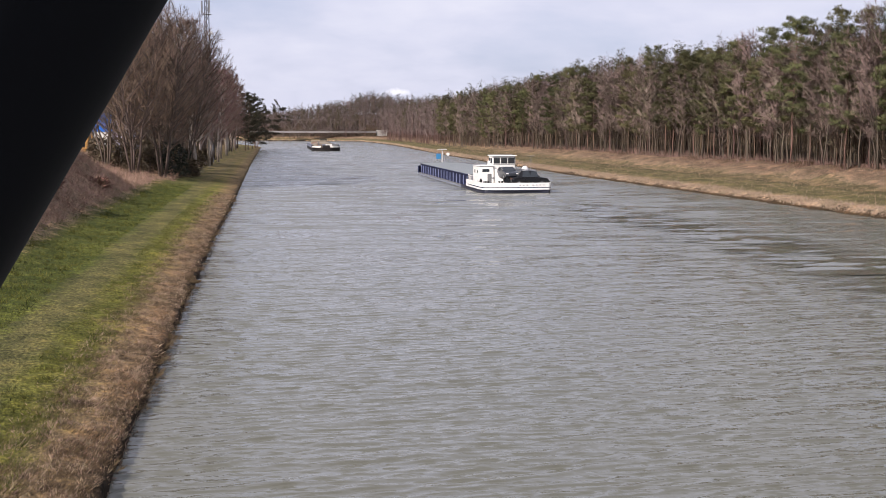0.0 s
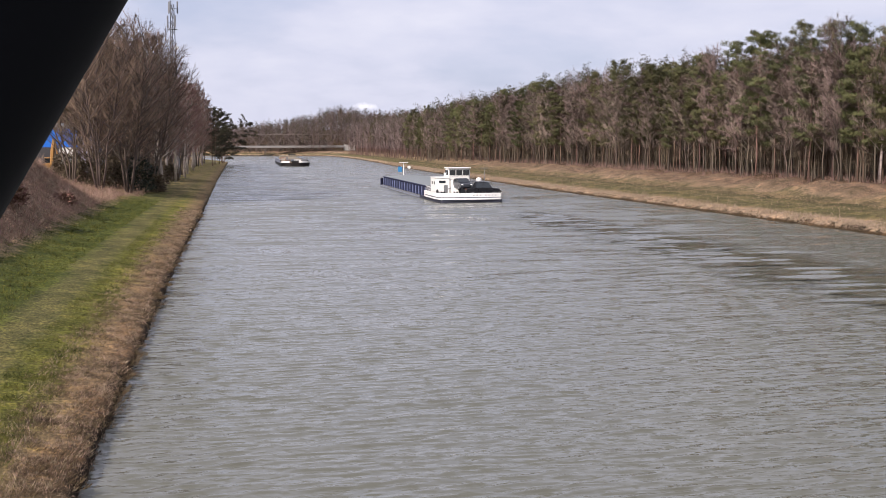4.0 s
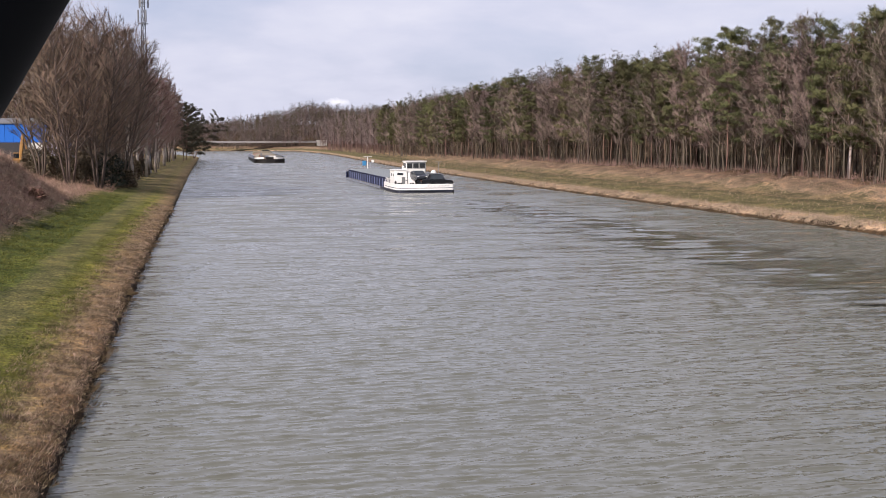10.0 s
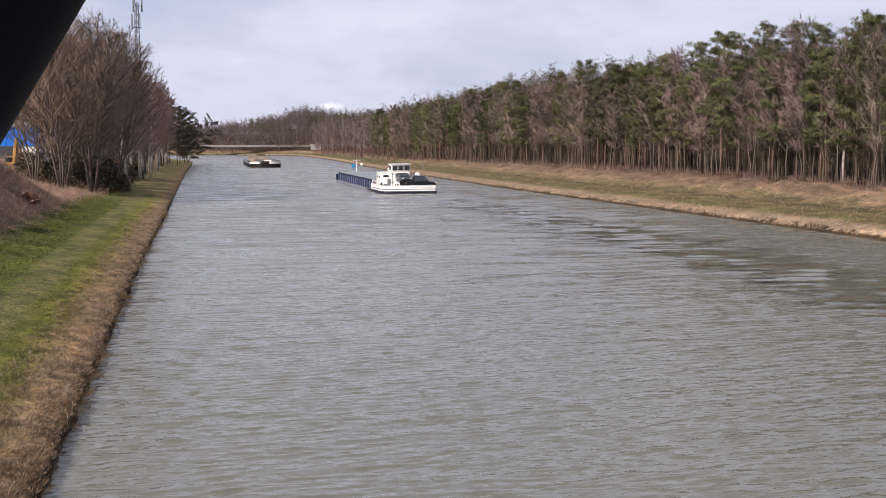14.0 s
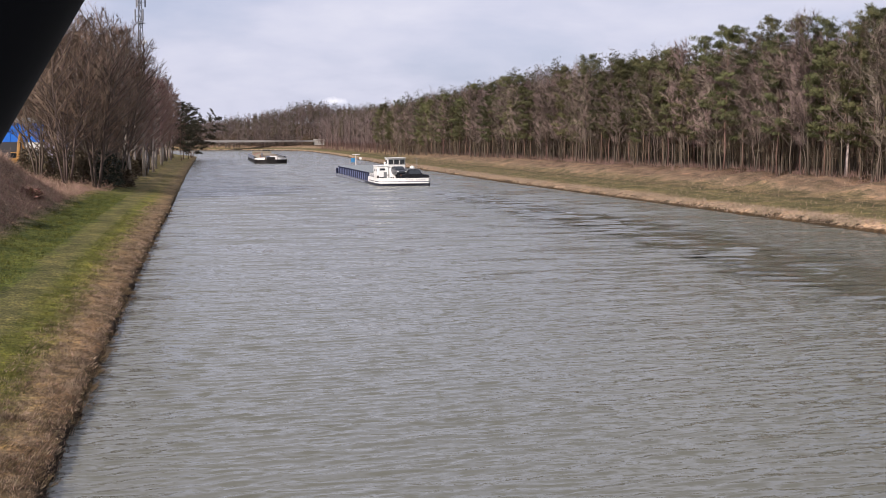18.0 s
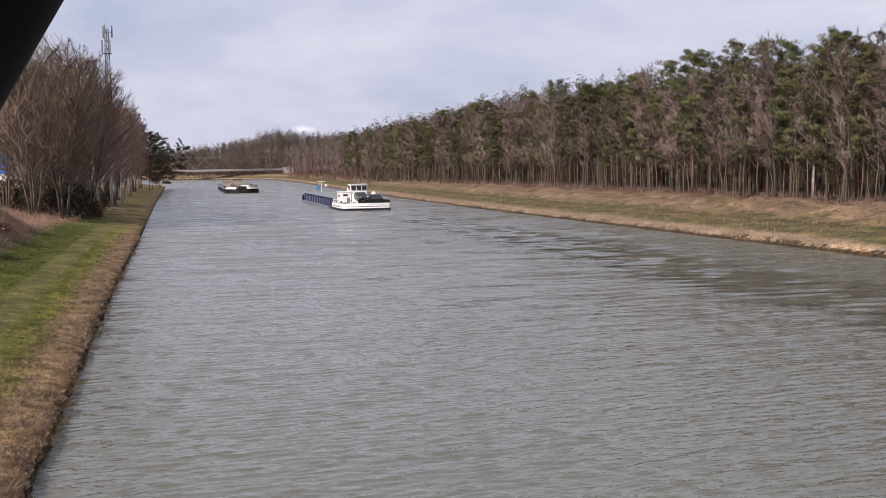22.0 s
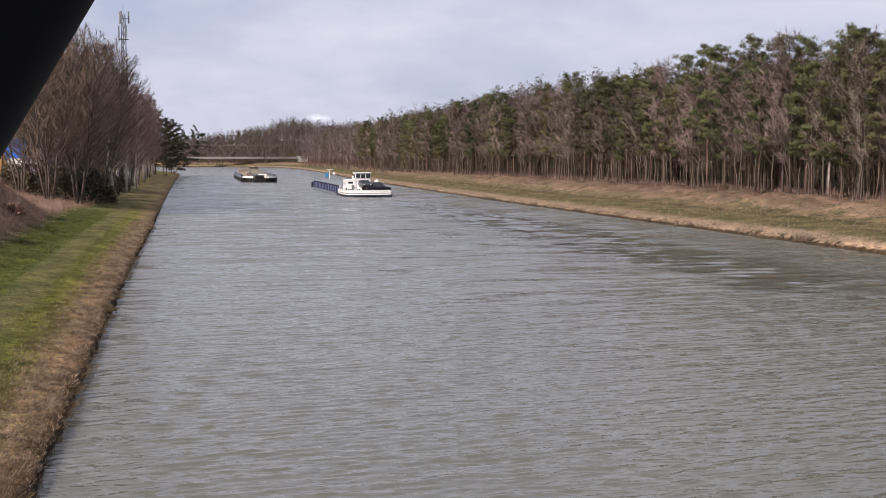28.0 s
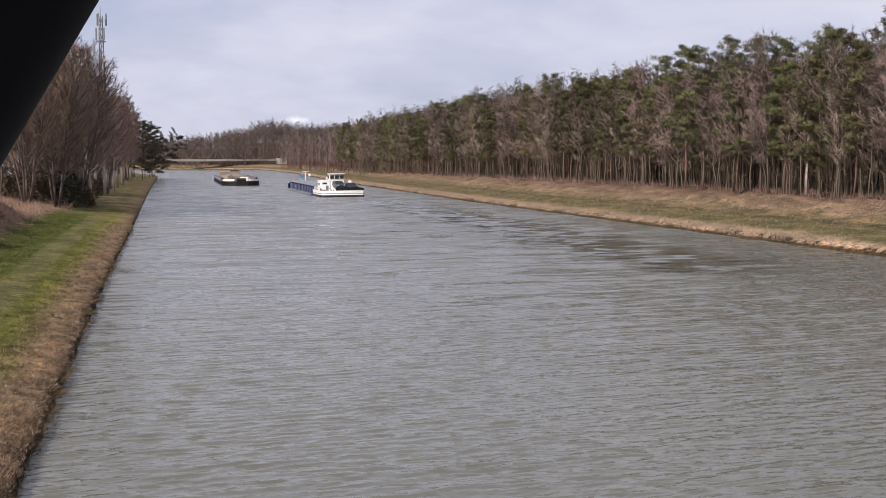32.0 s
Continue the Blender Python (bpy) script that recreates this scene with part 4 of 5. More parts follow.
def car(name, label, paint, parent_m, length, height, hatch=0.3):
    """A parked car, its length along x: body shell, glasshouse, panes, wheels, lamps."""
    c = thing(name, label, "car", "", parent_m)
    L, W = length / 2, 0.86
    outline = [(-L, 0.45), (-L + 0.03, 0.75), (-L + 0.35, 0.92), (-L * 0.55, 0.98), (L * 0.62, 1.0), (L - 0.2, 0.95), (L, 0.72), (L, 0.42), (L * 0.9, 0.26), (-L * 0.92, 0.26)]
    g = Geo()
    rings = []
    for yy, k in ((-W, 0.93), (-W * 0.94, 1.0), (W * 0.94, 1.0), (W, 0.93)):
        rings.append([(x * (0.985 if abs(yy) == W else 1), yy, 0.6 + (z - 0.6) * k) for x, z in outline])
    g.loft(rings)
    part("body", g, paint, c)
    roof = [(-L * 0.52, 0.97), (-L * 0.18, height - 0.04), (0.0, height), (L * 0.5, height - 0.05), (L * (0.98 - hatch), 0.98)]
    g = Geo()
    g.loft([[(x, -W * 0.92 if z < 1.05 else -W * 0.74, z) for x, z in roof], [(x, W * 0.92 if z < 1.05 else W * 0.74, z) for x, z in roof]])
    part("glasshouse", g, paint, c)
    for s in (-1, 1):
        for x0, x1 in ((-L * 0.36, -0.02), (0.06, L * 0.46)):
            g = Geo()
            yb, yt = s * (W * 0.92 + 0.006), s * (W * 0.77 + 0.006)
            v = [(x0 - 0.12, yb, 1.02), (x1, yb, 1.02), (x1 - (0.0 if x1 < 0.3 else 0.14), yt, height - 0.1), (x0 + 0.12, yt, height - 0.1)]
            o = [(a, b + s * 0.02, cc) for a, b, cc in v]
            g.loft([v, o])
            part("side_window", g, GLASS, c)
    g = Geo()
    g.loft([[(-L * 0.50 - 0.01, -W * 0.8, 1.02), (-L * 0.2 - 0.01, -W * 0.66, height - 0.06), (-L * 0.2 - 0.01, W * 0.66, height - 0.06), (-L * 0.50 - 0.01, W * 0.8, 1.02)],
            [(-L * 0.50 - 0.03, -W * 0.8, 1.03), (-L * 0.2 - 0.03, -W * 0.66, height - 0.05), (-L * 0.2 - 0.03, W * 0.66, height - 0.05), (-L * 0.50 - 0.03, W * 0.8, 1.03)]])
    part("windscreen", g, GLASS, c)
    for x in (-L * 0.62, L * 0.62):
        for s in (-1, 1):
            w = part("wheel", Geo().tube([(x, s * (W - 0.2), 0.31), (x, s * (W + 0.02), 0.31)], 0.31, 16), RUBBER, c)
            part("rim", Geo().tube([(x, s * (W + 0.0), 0.31), (x, s * (W + 0.035), 0.31)], 0.19, 12), STEEL, w)
    for s in (-1, 1):
        part("headlight", Geo().box(-L + 0.04, s * 0.62, 0.72, 0.1, 0.3, 0.14, 0.03), WHITE_PAINT, c)
        part("tail_light", Geo().box(L - 0.02, s * 0.66, 0.8, 0.08, 0.2, 0.2, 0.03), RUST, c)
    return c


def build_barge():
    b = thing("cargo_barge", "long low cargo barge with blue hold sides and white stern", "barge")
    L, H = 67.0, 4.15
    part("hull", Geo().loft(hull_rings(L, H, -1.6, 0.22)), HULL_GREY, b, "worn blue-grey steel hull")
    part("boot_band", Geo().loft([[(x * 1.006, y - 0.03 if y < 1 else y, z) for x, y, z in r] for r in hull_rings(L, H, -1.5, 0.34)][:9]), NAVY_DARK, b, "dark navy stern plating")
    # the white bulwark round the stern, with a navy line
    def wall_ring(z0, z1, out, reach, inner=0.10):
        pts = []
        ring = hull_rings(L, H, 0, 1, n=60)
        path = [(r[0][0] * out, r[0][1]) for r in ring if r[0][1] <= reach]
        path = path[::-1] + [(-H * 0.6 * out, -0.18 * out), (0, -0.30 * out), (H * 0.6 * out, -0.18 * out)] + [(-x, y) for x, y in path]
        g = Geo()
        rings = []
        for i, (x, y) in enumerate(path):
            a = Vector((x, y, 0))
            c = Vector((0, max(y, 1.5), 0))
            k = (c - a).normalized() * inner
            rings.append([(x, y, z0), (x, y, z1), (x + k.x, y + k.y, z1), (x + k.x, y + k.y, z0)])
        return g.loft(rings)

    part("bulwark", wall_ring(0.34, 1.12, 1.012, 11.5), WHITE_PAINT, b, "white painted stern bulwark")
    part("navy_line", wall_ring(0.60, 0.68, 1.018, 11.0, 0.05), NAVY, b)
    part("rubbing_strake", wall_ring(0.28, 0.38, 1.02, 11.5, 0.06), NAVY_DARK, b)
    part("cap_rail", wall_ring(1.12, 1.18, 1.016, 11.5, 0.16), WHITE_PAINT, b)
    part("stern_deck", Geo().box(0, 6.4, 0.44, 7.6, 11.2, 0.54, 0.02), DECK_GREY, b)
    for i in range(7):        # the ship's name, not legible
        part("name_bar", Geo().box(0.2 + i * 0.42 + (0.25 if i > 2 else 0), -0.315, 0.92, 0.15, 0.02, 0.10), HULL_GREY, b)
    # hold: coaming with ribs, and hatch covers
    y0, y1, W = 13.0, 61.0, 3.6
    for s in (-1, 1):
        part("coaming", Geo().box(s * W, (y0 + y1) / 2, 0.93, 0.12, y1 - y0, 1.42, 0.03), NAVY, b, "navy blue hold side")
        part("coaming_rail", Geo().box(s * (W + 0.04), (y0 + y1) / 2, 1.64, 0.30, y1 - y0 + 0.2, 0.14, 0.03), NAVY, b)
        part("side_deck", Geo().box(s * 3.88, (y0 + y1) / 2, 0.245, 0.5, y1 - y0, 0.04), DECK_GREY, b)
        for i in range(17):
            y = y0 + 0.6 + i * (y1 - y0 - 1.2) / 16
            part("rib", Geo().box(s * (W + 0.11), y, 0.86, 0.13, 0.10, 1.22, 0.03), BLUE_RIB, b)
    for y in (y0, y1):
        part("hold_end", Geo().box(0, y, 0.93, 2 * W, 0.12, 1.42, 0.03), NAVY, b)
    for i in range(12):
        y = y0 + 2.0 + i * 4.0
        g = Geo()
        arch = [(-3.6, 1.72), (-1.9, 1.83), (0, 1.88), (1.9, 1.83), (3.6, 1.72)]
        g.loft([[(x, y - 1.96, z) for x, z in arch] + [(3.6, y - 1.96, 1.64), (-3.6, y - 1.96, 1.64)],
                [(x, y + 1.96, z) for x, z in arch] + [(3.6, y + 1.96, 1.64), (-3.6, y + 1.96, 1.64)]])
        part("hatch_cover", g, HATCH, b, "pale aluminium hatch cover")
    # after house
    h = part("deckhouse", Geo().box(-2.35, 9.6, 1.75, 1.8, 4.6, 2.2, 0.10), WHITE_PAINT, b, "white deckhouse block")
    part("porthole", Geo().box(-2.45, 7.28, 2.35, 0.85, 0.05, 0.34, 0.04), GLASS, h)
    part("house_door", Geo().box(-2.0, 7.28, 1.35, 0.5, 0.05, 1.2, 0.04), DECK_GREY, h)
    for y in (8.6, 10.4):
        part("porthole", Geo().box(-3.26, y, 2.2, 0.05, 0.6, 0.4, 0.04), GLASS, h)
    part("low_house", Geo().box(1.2, 10.4, 1.45, 5.2, 3.6, 1.6, 0.10), DECK_GREY, b, "dark shaded after cabin")
    w = part("wheelhouse", Geo().box(0.0, 9.8, 3.2, 2.85, 2.6, 1.75, 0.12), WHITE_PAINT, b, "white wheelhouse with dark windows")
    for i in range(3):
        part("window", Geo().box(-0.9 + i * 0.9, 8.48, 3.5, 0.8, 0.06, 0.68, 0.03), GLASS, w)
    for s in (-1, 1):
        for i in range(2):
            part("window", Geo().box(0.0 + s * 1.43, 9.2 + i * 1.15, 3.5, 0.06, 0.9, 0.68, 0.03), GLASS, w)
    part("roof", Geo().box(0.0, 9.8, 4.1, 3.15, 3.0, 0.12, 0.05), WHITE_PAINT, w)
    # a white companion hatch with a sloping front beside the cars, mooring gear, fenders and a lifebuoy
    g = Geo()
    g.loft([[(-1.35, 5.6, 0.7), (-1.35, 8.2, 0.7), (-1.35, 8.2, 2.5), (-1.35, 7.3, 2.55)], [(-0.55, 5.6, 0.7), (-0.55, 8.2, 0.7), (-0.55, 8.2, 2.5), (-0.55, 7.3, 2.55)]])
    part("companion_hatch", g, WHITE_PAINT, b, "white sloping companion hatch")
    # grey panel added in place of the shaded gap beside the deckhouse
    part("dark_doorway", Geo().box(-1.42, 7.9, 1.7, 0.04, 0.7, 1.7, 0.01), DECK_GREY, b)
    part("house_roof", Geo().box(-2.35, 9.6, 2.89, 2.0, 4.8, 0.08, 0.03), WHITE_PAINT, b)
    part("vent_cowl", Geo().tube([(-1.9, 8.6, 2.9), (-1.9, 8.6, 3.25), (-1.9, 8.4, 3.4)], [0.11, 0.11, 0.16], 8), WHITE_PAINT, b)
    for k in (1, 2):
        part("eave_line", Geo().box(0.0, 8.47, 3.08 + 0.82 * (k - 1), 2.9, 0.05, 0.05, 0.01), DECK_GREY, b)
    for x, y in ((-3.6, 4.2), (3.75, 4.6), (3.75, 7.4)):
        ring = [(x, y + 0.42 * math.cos(k * 0.785), 1.0 + 0.42 * math.sin(k * 0.785)) for k in range(9)]
        part("tyre_fender", Geo().tube(ring, 0.11, 6), RUBBER, b)
    for i in range(5):
        part("mooring_rope", Geo().tube([(-2.7 + 0.28 * math.cos(k * 0.7), 1.6 + 0.28 * math.sin(k * 0.7), 0.76 + 0.06 * i) for k in range(10)], 0.035, 5), CARGO, b)
    part("stair", Geo().box(-1.45, 7.6, 1.7, 0.55, 0.9, 0.1, 0.02, Matrix.Rotation(0.7, 4, "X")), STEEL, b)
    part("locker", Geo().box(-3.3, 1.6, 1.0, 0.9, 0.8, 0.6, 0.06), DECK_GREY, b)
    for x in (-3.5, -1.9, 1.6, 3.6):
        for dx in (-0.16, 0.16):
            part("bollard", Geo().tube([(x + dx, 0.55, 0.68), (x + dx, 0.55, 1.28), (x + dx, 0.55, 1.36)], [0.1, 0.1, 0.13], 10), RUBBER, b)
    part("satellite_dome", Geo().tube([(2.2, 6.6, 2.2), (2.2, 6.6, 2.5), (2.2, 6.6, 2.75), (2.2, 6.6, 2.92)], [0.3, 0.42, 0.36, 0.1], 14), WHITE_PAINT, b, "white antenna dome")
    part("dome_post", Geo().tube([(2.2, 6.6, 0.7), (2.2, 6.6, 2.25)], 0.06, 8), STEEL, b)
    part("radar_post", Geo().tube([(3.1, 7.4, 0.7), (3.1, 7.4, 4.05)], [0.05, 0.03], 6), STEEL, b)
    part("radar_bar", Geo().box(3.1, 7.4, 4.08, 1.0, 0.12, 0.12, 0.04), CARGO, b, "pale tan radar bar")
    c = Geo().tube([(3.4, 5.9, 0.7), (3.4, 5.9, 2.3)], 0.12, 8)
    c.tube([(3.4, 5.9, 2.3), (1.0, 5.9, 2.55)], [0.10, 0.06], 6)
    part("car_crane", c, STEEL, b, "slim grey car crane")
    for i in range(9):
        part("rail_post", Geo().tube([(-4.15 + 0.02 * i, 3.0 + i * 1.0, 1.1), (-4.15 + 0.02 * i, 3.0 + i * 1.0, 1.75)], 0.025, 5), WHITE_PAINT, b)
    part("hand_rail", Geo().tube([(-4.15, 3.0, 1.75), (-4.0, 11.0, 1.75)], 0.03, 5), WHITE_PAINT, b)
    # fore ship
    part("foredeck", Geo().box(0, 63.4, 0.45, 6.0, 3.0, 0.14, 0.04), DECK_GREY, b)
    f = hull_rings(L, H, 0.6, 1.25, n=60)
    for s in (0, 3):
        path = [r[s] for r in f if r[s][1] > L - 6.5]
        g = Geo()
        g.loft([[(x, y, 0.15), (x, y, 1.3), (x * 0.97, y - 0.08, 1.3), (x * 0.97, y - 0.08, 0.15)] for x, y, z in path])
        part("bow_bulwark", g, NAVY, b, "navy bow bulwark")
    m = part("bow_mast", Geo().tube([(0, 62.4, 0.7), (0, 62.4, 4.05)], [0.09, 0.06], 8), WHITE_PAINT, b)
    part("yard", Geo().box(0.0, 62.4, 4.0, 1.6, 0.10, 0.10, 0.03), WHITE_PAINT, m)
    part("mast_stay", Geo().tube([(0, 62.4, 3.9), (0, 58.8, 1.9)], 0.03, 5), STEEL, m)
    part("blue_board", Geo().box(-0.62, 62.35, 2.85, 0.75, 0.06, 0.9, 0.03), BLUE_SIGN, m, "bright blue signal board")
    part("lamp_drum", Geo().tube([(0.95, 62.2, 3.2), (0.95, 62.6, 3.2)], 0.26, 14), WHITE_PAINT, m, "white searchlight drum")
    part("anchor_winch", Geo().tube([(-0.9, 64.4, 1.1), (0.9, 64.4, 1.1)], 0.32, 12), STEEL, b)
    return b


barge = build_barge()
BARGE_CARS = [car("parked_car", "black estate car parked across the barge's stern deck", CAR_BLACK, None, 4.4, 1.78),
              car("parked_car", "dark grey small car with a pale windscreen on the barge", CAR_GREY, None, 3.7, 1.5, 0.1)]


def build_slick():
    """The smoothed water in the barge's track: one sheet with soft borders."""
    v, e, f = [], [], []
    ny, nx = 520, 24
    kx, ky, ph, amp, _ = wave_set(9, 40, 0.6, 2.6, 0.120, 0.20)
    for i in range(ny + 1):
        t = i / ny
        y = -12 - 165 * t
        half = 4.5 + 5.0 * min(1, t * 2.0)
        for j in range(nx + 1):
            s = j / nx * 2 - 1
            x = 1.2 + 2.0 * min(1, t * 2.0) + s * half
            v.append((x, y, float(np.sum(amp * np.cos(kx * x + ky * y + ph)))))
            e.append(max(0.0, (1 - abs(s) ** 1.6)) * smooth_step(0, 0.1, t) * (1 - smooth_step(0.75, 1.0, t)))
    for i in range(ny):
        for j in range(nx):
            a = i * (nx + 1) + j
            f.append((a, a + nx + 1, a + nx + 2, a + 1))
    me = bpy.data.meshes.new("wake")
    me.from_pydata(v, [], f)
    me.materials.append(SLICK)
    me.attributes.new("edge", "FLOAT", "POINT").data.foreach_set("value", e)
    me.shade_smooth()
    return tagged(new("wake", me), "smoothed dark band of wake behind the barge", "wake", kind="stuff")


wake = build_slick()


# ---- the barge that comes up from the bend ----
def build_far_barge():
    b = thing("cargo_barge", "black cargo barge with white bow and tan hatches approaching", "barge")
    L, H = 78.0, 4.75
    part("hull", Geo().loft(hull_rings(L, H, -1.6, 0.95, 0.9, 5.0)), HULL_BLACK, b, "black steel hull")
    f = hull_rings(L, H, 0.9, 2.0, 0.9, 5.0, 60)
    for s in (0, 3):
        path = [r[s] for r in f if r[s][1] > L - 9.0]
        part("bow_bulwark", Geo().loft([[(x * 1.01, y, 0.75), (x * 1.01, y, 1.15), (x * 0.97, y - 0.1, 1.15), (x * 0.97, y - 0.1, 0.75)] for x, y, z in path]), HULL_BLACK, b)
        path = [r[s] for r in f if r[s][1] > L - 6.5 and abs(r[s][0]) > 1.9]
        part("bow_wing", Geo().loft([[(x * 1.005, y, 1.15), (x * 1.005, y, 1.42 + 0.36 * (y - L + 6.5) / 6.5), (x * 0.96, y - 0.1, 1.42 + 0.36 * (y - L + 6.5) / 6.5), (x * 0.96, y - 0.1, 1.15)] for x, y, z in path]), WHITE_PAINT, b, "white painted bow bulwark")
    part("bow_plate", Geo().box(0, L - 0.1, 0.4, 2.6, 0.3, 1.6, 0.1), HULL_BLACK, b)
    part("foredeck", Geo().box(0, L - 4.0, 1.0, 6.6, 5.0, 0.12, 0.03), RUST, b, "rust red foredeck")
    part("fore_hatch", Geo().box(-0.9, L - 5.6, 1.55, 2.2, 1.6, 1.1, 0.1), WHITE_PAINT, b)
    part("fore_locker", Geo().box(2.4, L - 5.2, 1.45, 1.6, 1.2, 0.9, 0.1), RUST, b)
    part("winch", Geo().tube([(-1.2, L - 3.2, 1.5), (1.2, L - 3.2, 1.5)], 0.4, 12), RUBBER, b)
    for s in (-1, 1):
        part("coaming", Geo().box(s * 4.6, 37.5, 1.45, 0.14, 56, 1.1, 0.03), HULL_BLACK, b)
        for i in range(12):
            part("rib", Geo().box(s * 4.78, 11 + i * 4.8, 1.45, 0.22, 0.2, 1.0, 0.03), HULL_GREY, b)
    for s in (-1, 1):
        part("coaming_rail", Geo().box(s * 4.55, 37.5, 2.04, 0.34, 56.4, 0.10, 0.03), HULL_GREY, b, "worn grey coaming rail")
    random.seed(76)
    for i in range(10):        # heaps of tan and rust cargo in the open hold
        y, top, rings = 12.1 + i * 5.6, random.uniform(2.1, 2.9), []
        for k in range(7):
            t = k / 6 * 2 - 1
            z = 1.3 + (top - 1.3) * math.sqrt(max(0.0, 1 - 0.8 * t * t)) * random.uniform(0.9, 1.05)
            rings.append([(-4.4, y + 2.78 * t, 1.0), (-3.6, y + 2.78 * t, 1.3 + (z - 1.3) * 0.45), (-1.8, y + 2.78 * t, 1.3 + (z - 1.3) * random.uniform(0.75, 0.95)), (0.1, y + 2.78 * t, z),
                          (2.0, y + 2.78 * t, 1.3 + (z - 1.3) * random.uniform(0.75, 0.95)), (3.7, y + 2.78 * t, 1.3 + (z - 1.3) * 0.4), (4.4, y + 2.78 * t, 1.0)])
        part("cargo_heap", Geo().loft(rings), (CARGO, RUST, CARGO)[i % 3], b, ("weathered tan cargo heap", "rust red cargo heap")[i % 3 == 1], True)
    random.seed(77)
    for i in range(7):
        part("deck_box", Geo().box(random.uniform(-3.6, 3.6), L - 7.5 - 1.1 * i, 1.7, random.uniform(0.8, 2.0), 0.9, random.uniform(0.8, 1.5), 0.05), (DECK_GREY, RUST, HULL_GREY, CARGO)[i % 4], b)
    h = part("after_house", Geo().box(0, 5.0, 1.9, 6.4, 5.4, 2.0, 0.1), CARGO, b, "tan after cabin")
    w = part("wheelhouse", Geo().box(-1.5, 6.2, 2.9, 3.0, 2.6, 1.0, 0.1), CARGO, b, "low wheelhouse with dark windows")
    for i in range(3):
        part("window", Geo().box(-2.4 + i * 0.9, 7.52, 3.05, 0.7, 0.05, 0.4, 0.03), GLASS, w)
    part("roof", Geo().box(-1.5, 6.2, 3.45, 3.4, 3.0, 0.12, 0.04), CARGO, w)
    part("mast", Geo().tube([(2.6, L - 4.4, 1.0), (2.6, L - 4.4, 3.4)], 0.08, 8), STEEL, b)
    part("lamp_box", Geo().box(2.6, L - 4.4, 2.5, 0.6, 0.5, 0.9, 0.05), DECK_GREY, b)
    return b


far_barge = build_far_barge()


# ---- far truss bridge ----
def build_far_bridge():
    b = thing("truss_bridge", "far pale steel truss bridge across the canal bend", "bridge")
    x0, x1, y, zd, zt = -46.0, 75.0, 775.0, 5.6, 13.2
    for s, yy in ((0, y), (1, y + 7)):
        for i in range(8):
            a, c = x0 + (x1 - x0) * i / 8, x0 + (x1 - x0) * (i + 1) / 8
            part("deck_girder", Geo().box((a + c) / 2, yy, zd, c - a - 0.5, 0.5, 1.35, 0.05), BRIDGE_PAINT, b, "pale deck girder")
        part("top_chord", Geo().box((x0 + x1) / 2, yy, zt, x1 - x0 - 14, 0.3, 0.26, 0.04), BRIDGE_BROWN, b, "brown upper chord")
        n = 22
        for i in range(n):
            a, c = x0 + (x1 - x0) * i / n, x0 + (x1 - x0) * (i + 1) / n
            za, zc = (zd + 0.6, zt) if i % 2 == 0 else (zt, zd + 0.6)
            part("diagonal", Geo().tube([(a, yy, za), (c, yy, zc)], 0.07, 6), BRIDGE_BROWN, b, "brown truss diagonal")
    part("deck", Geo().box((x0 + x1) / 2, y + 3.5, zd + 0.3, x1 - x0, 6.6, 0.4), CONCRETE, b)
    part("abutment", Geo().box(x1 + 2.5, y + 3.5, 2.6, 6.5, 9.0, 8.4, 0.1), CONCRETE, b, "pale concrete abutment")
    part("abutment", Geo().box(x0 - 2.5, y + 3.5, 2.6, 6.5, 9.0, 8.4, 0.1), CONCRETE, b)
    return b


build_far_bridge()


# ---- radio mast behind the left bank trees ----
def build_mast():
    x, y, top = -9.2, 230.0, 32.8
    z = land_z(x, y)
    b = thing("radio_mast", "grey lattice radio mast with panel antennas", "mast", "", pose(x, y, z))
    T = top - z
    def leg(k, h):
        w = 0.85 - 0.5 * h / T
        return (w * math.cos(k * 2.094 + 0.5), w * math.sin(k * 2.094 + 0.5), h)
    for k in range(3):
        part("leg", Geo().tube([leg(k, 0), leg(k, T)], [0.10, 0.07], 6), MAST_GREY, b)
    n = 22
    for i in range(n):
        for k in range(3):
            h0, h1 = T * i / n, T * (i + 1) / n
            part("brace", Geo().tube([leg(k, h0), leg((k + 1) % 3, h1)], 0.045, 4), MAST_GREY, b)
            if i % 2:
                part("tie", Geo().tube([leg(k, h0), leg((k + 1) % 3, h0)], 0.04, 4), MAST_GREY, b)
    for h, r in ((T - 1.4, 0.95), (T - 4.0, 0.85)):
        for k in range(3):
            a = k * 2.094 + (0.2 if h > T - 3 else 1.2)
            p = (r * math.cos(a), r * math.sin(a))
            part("antenna_panel", Geo().box(p[0], p[1], h + 0.8, 0.28, 0.2, 2.2, 0.05, Matrix.Rotation(a, 4, "Z")), STEEL, b, "pale grey panel antenna")
            part("antenna_arm", Geo().tube([(p[0], p[1], h + 0.6), (0, 0, h + 0.6)], 0.045, 5), STEEL, b)
    part("platform", Geo().tube([(0, 0, T - 4.6), (0, 0, T - 4.5)], 0.9, 10), STEEL, b)
    part("dish", Geo().tube([(0.6, -0.5, T - 8.0), (0.7, -0.75, T - 8.0)], [0.35, 0.4], 12), WHITE_PAINT, b)
    part("lightning_rod", Geo().tube([(0, 0, T - 0.2), (0, 0, T + 1.9)], 0.03, 5), STEEL, b)
    return b


build_mast()


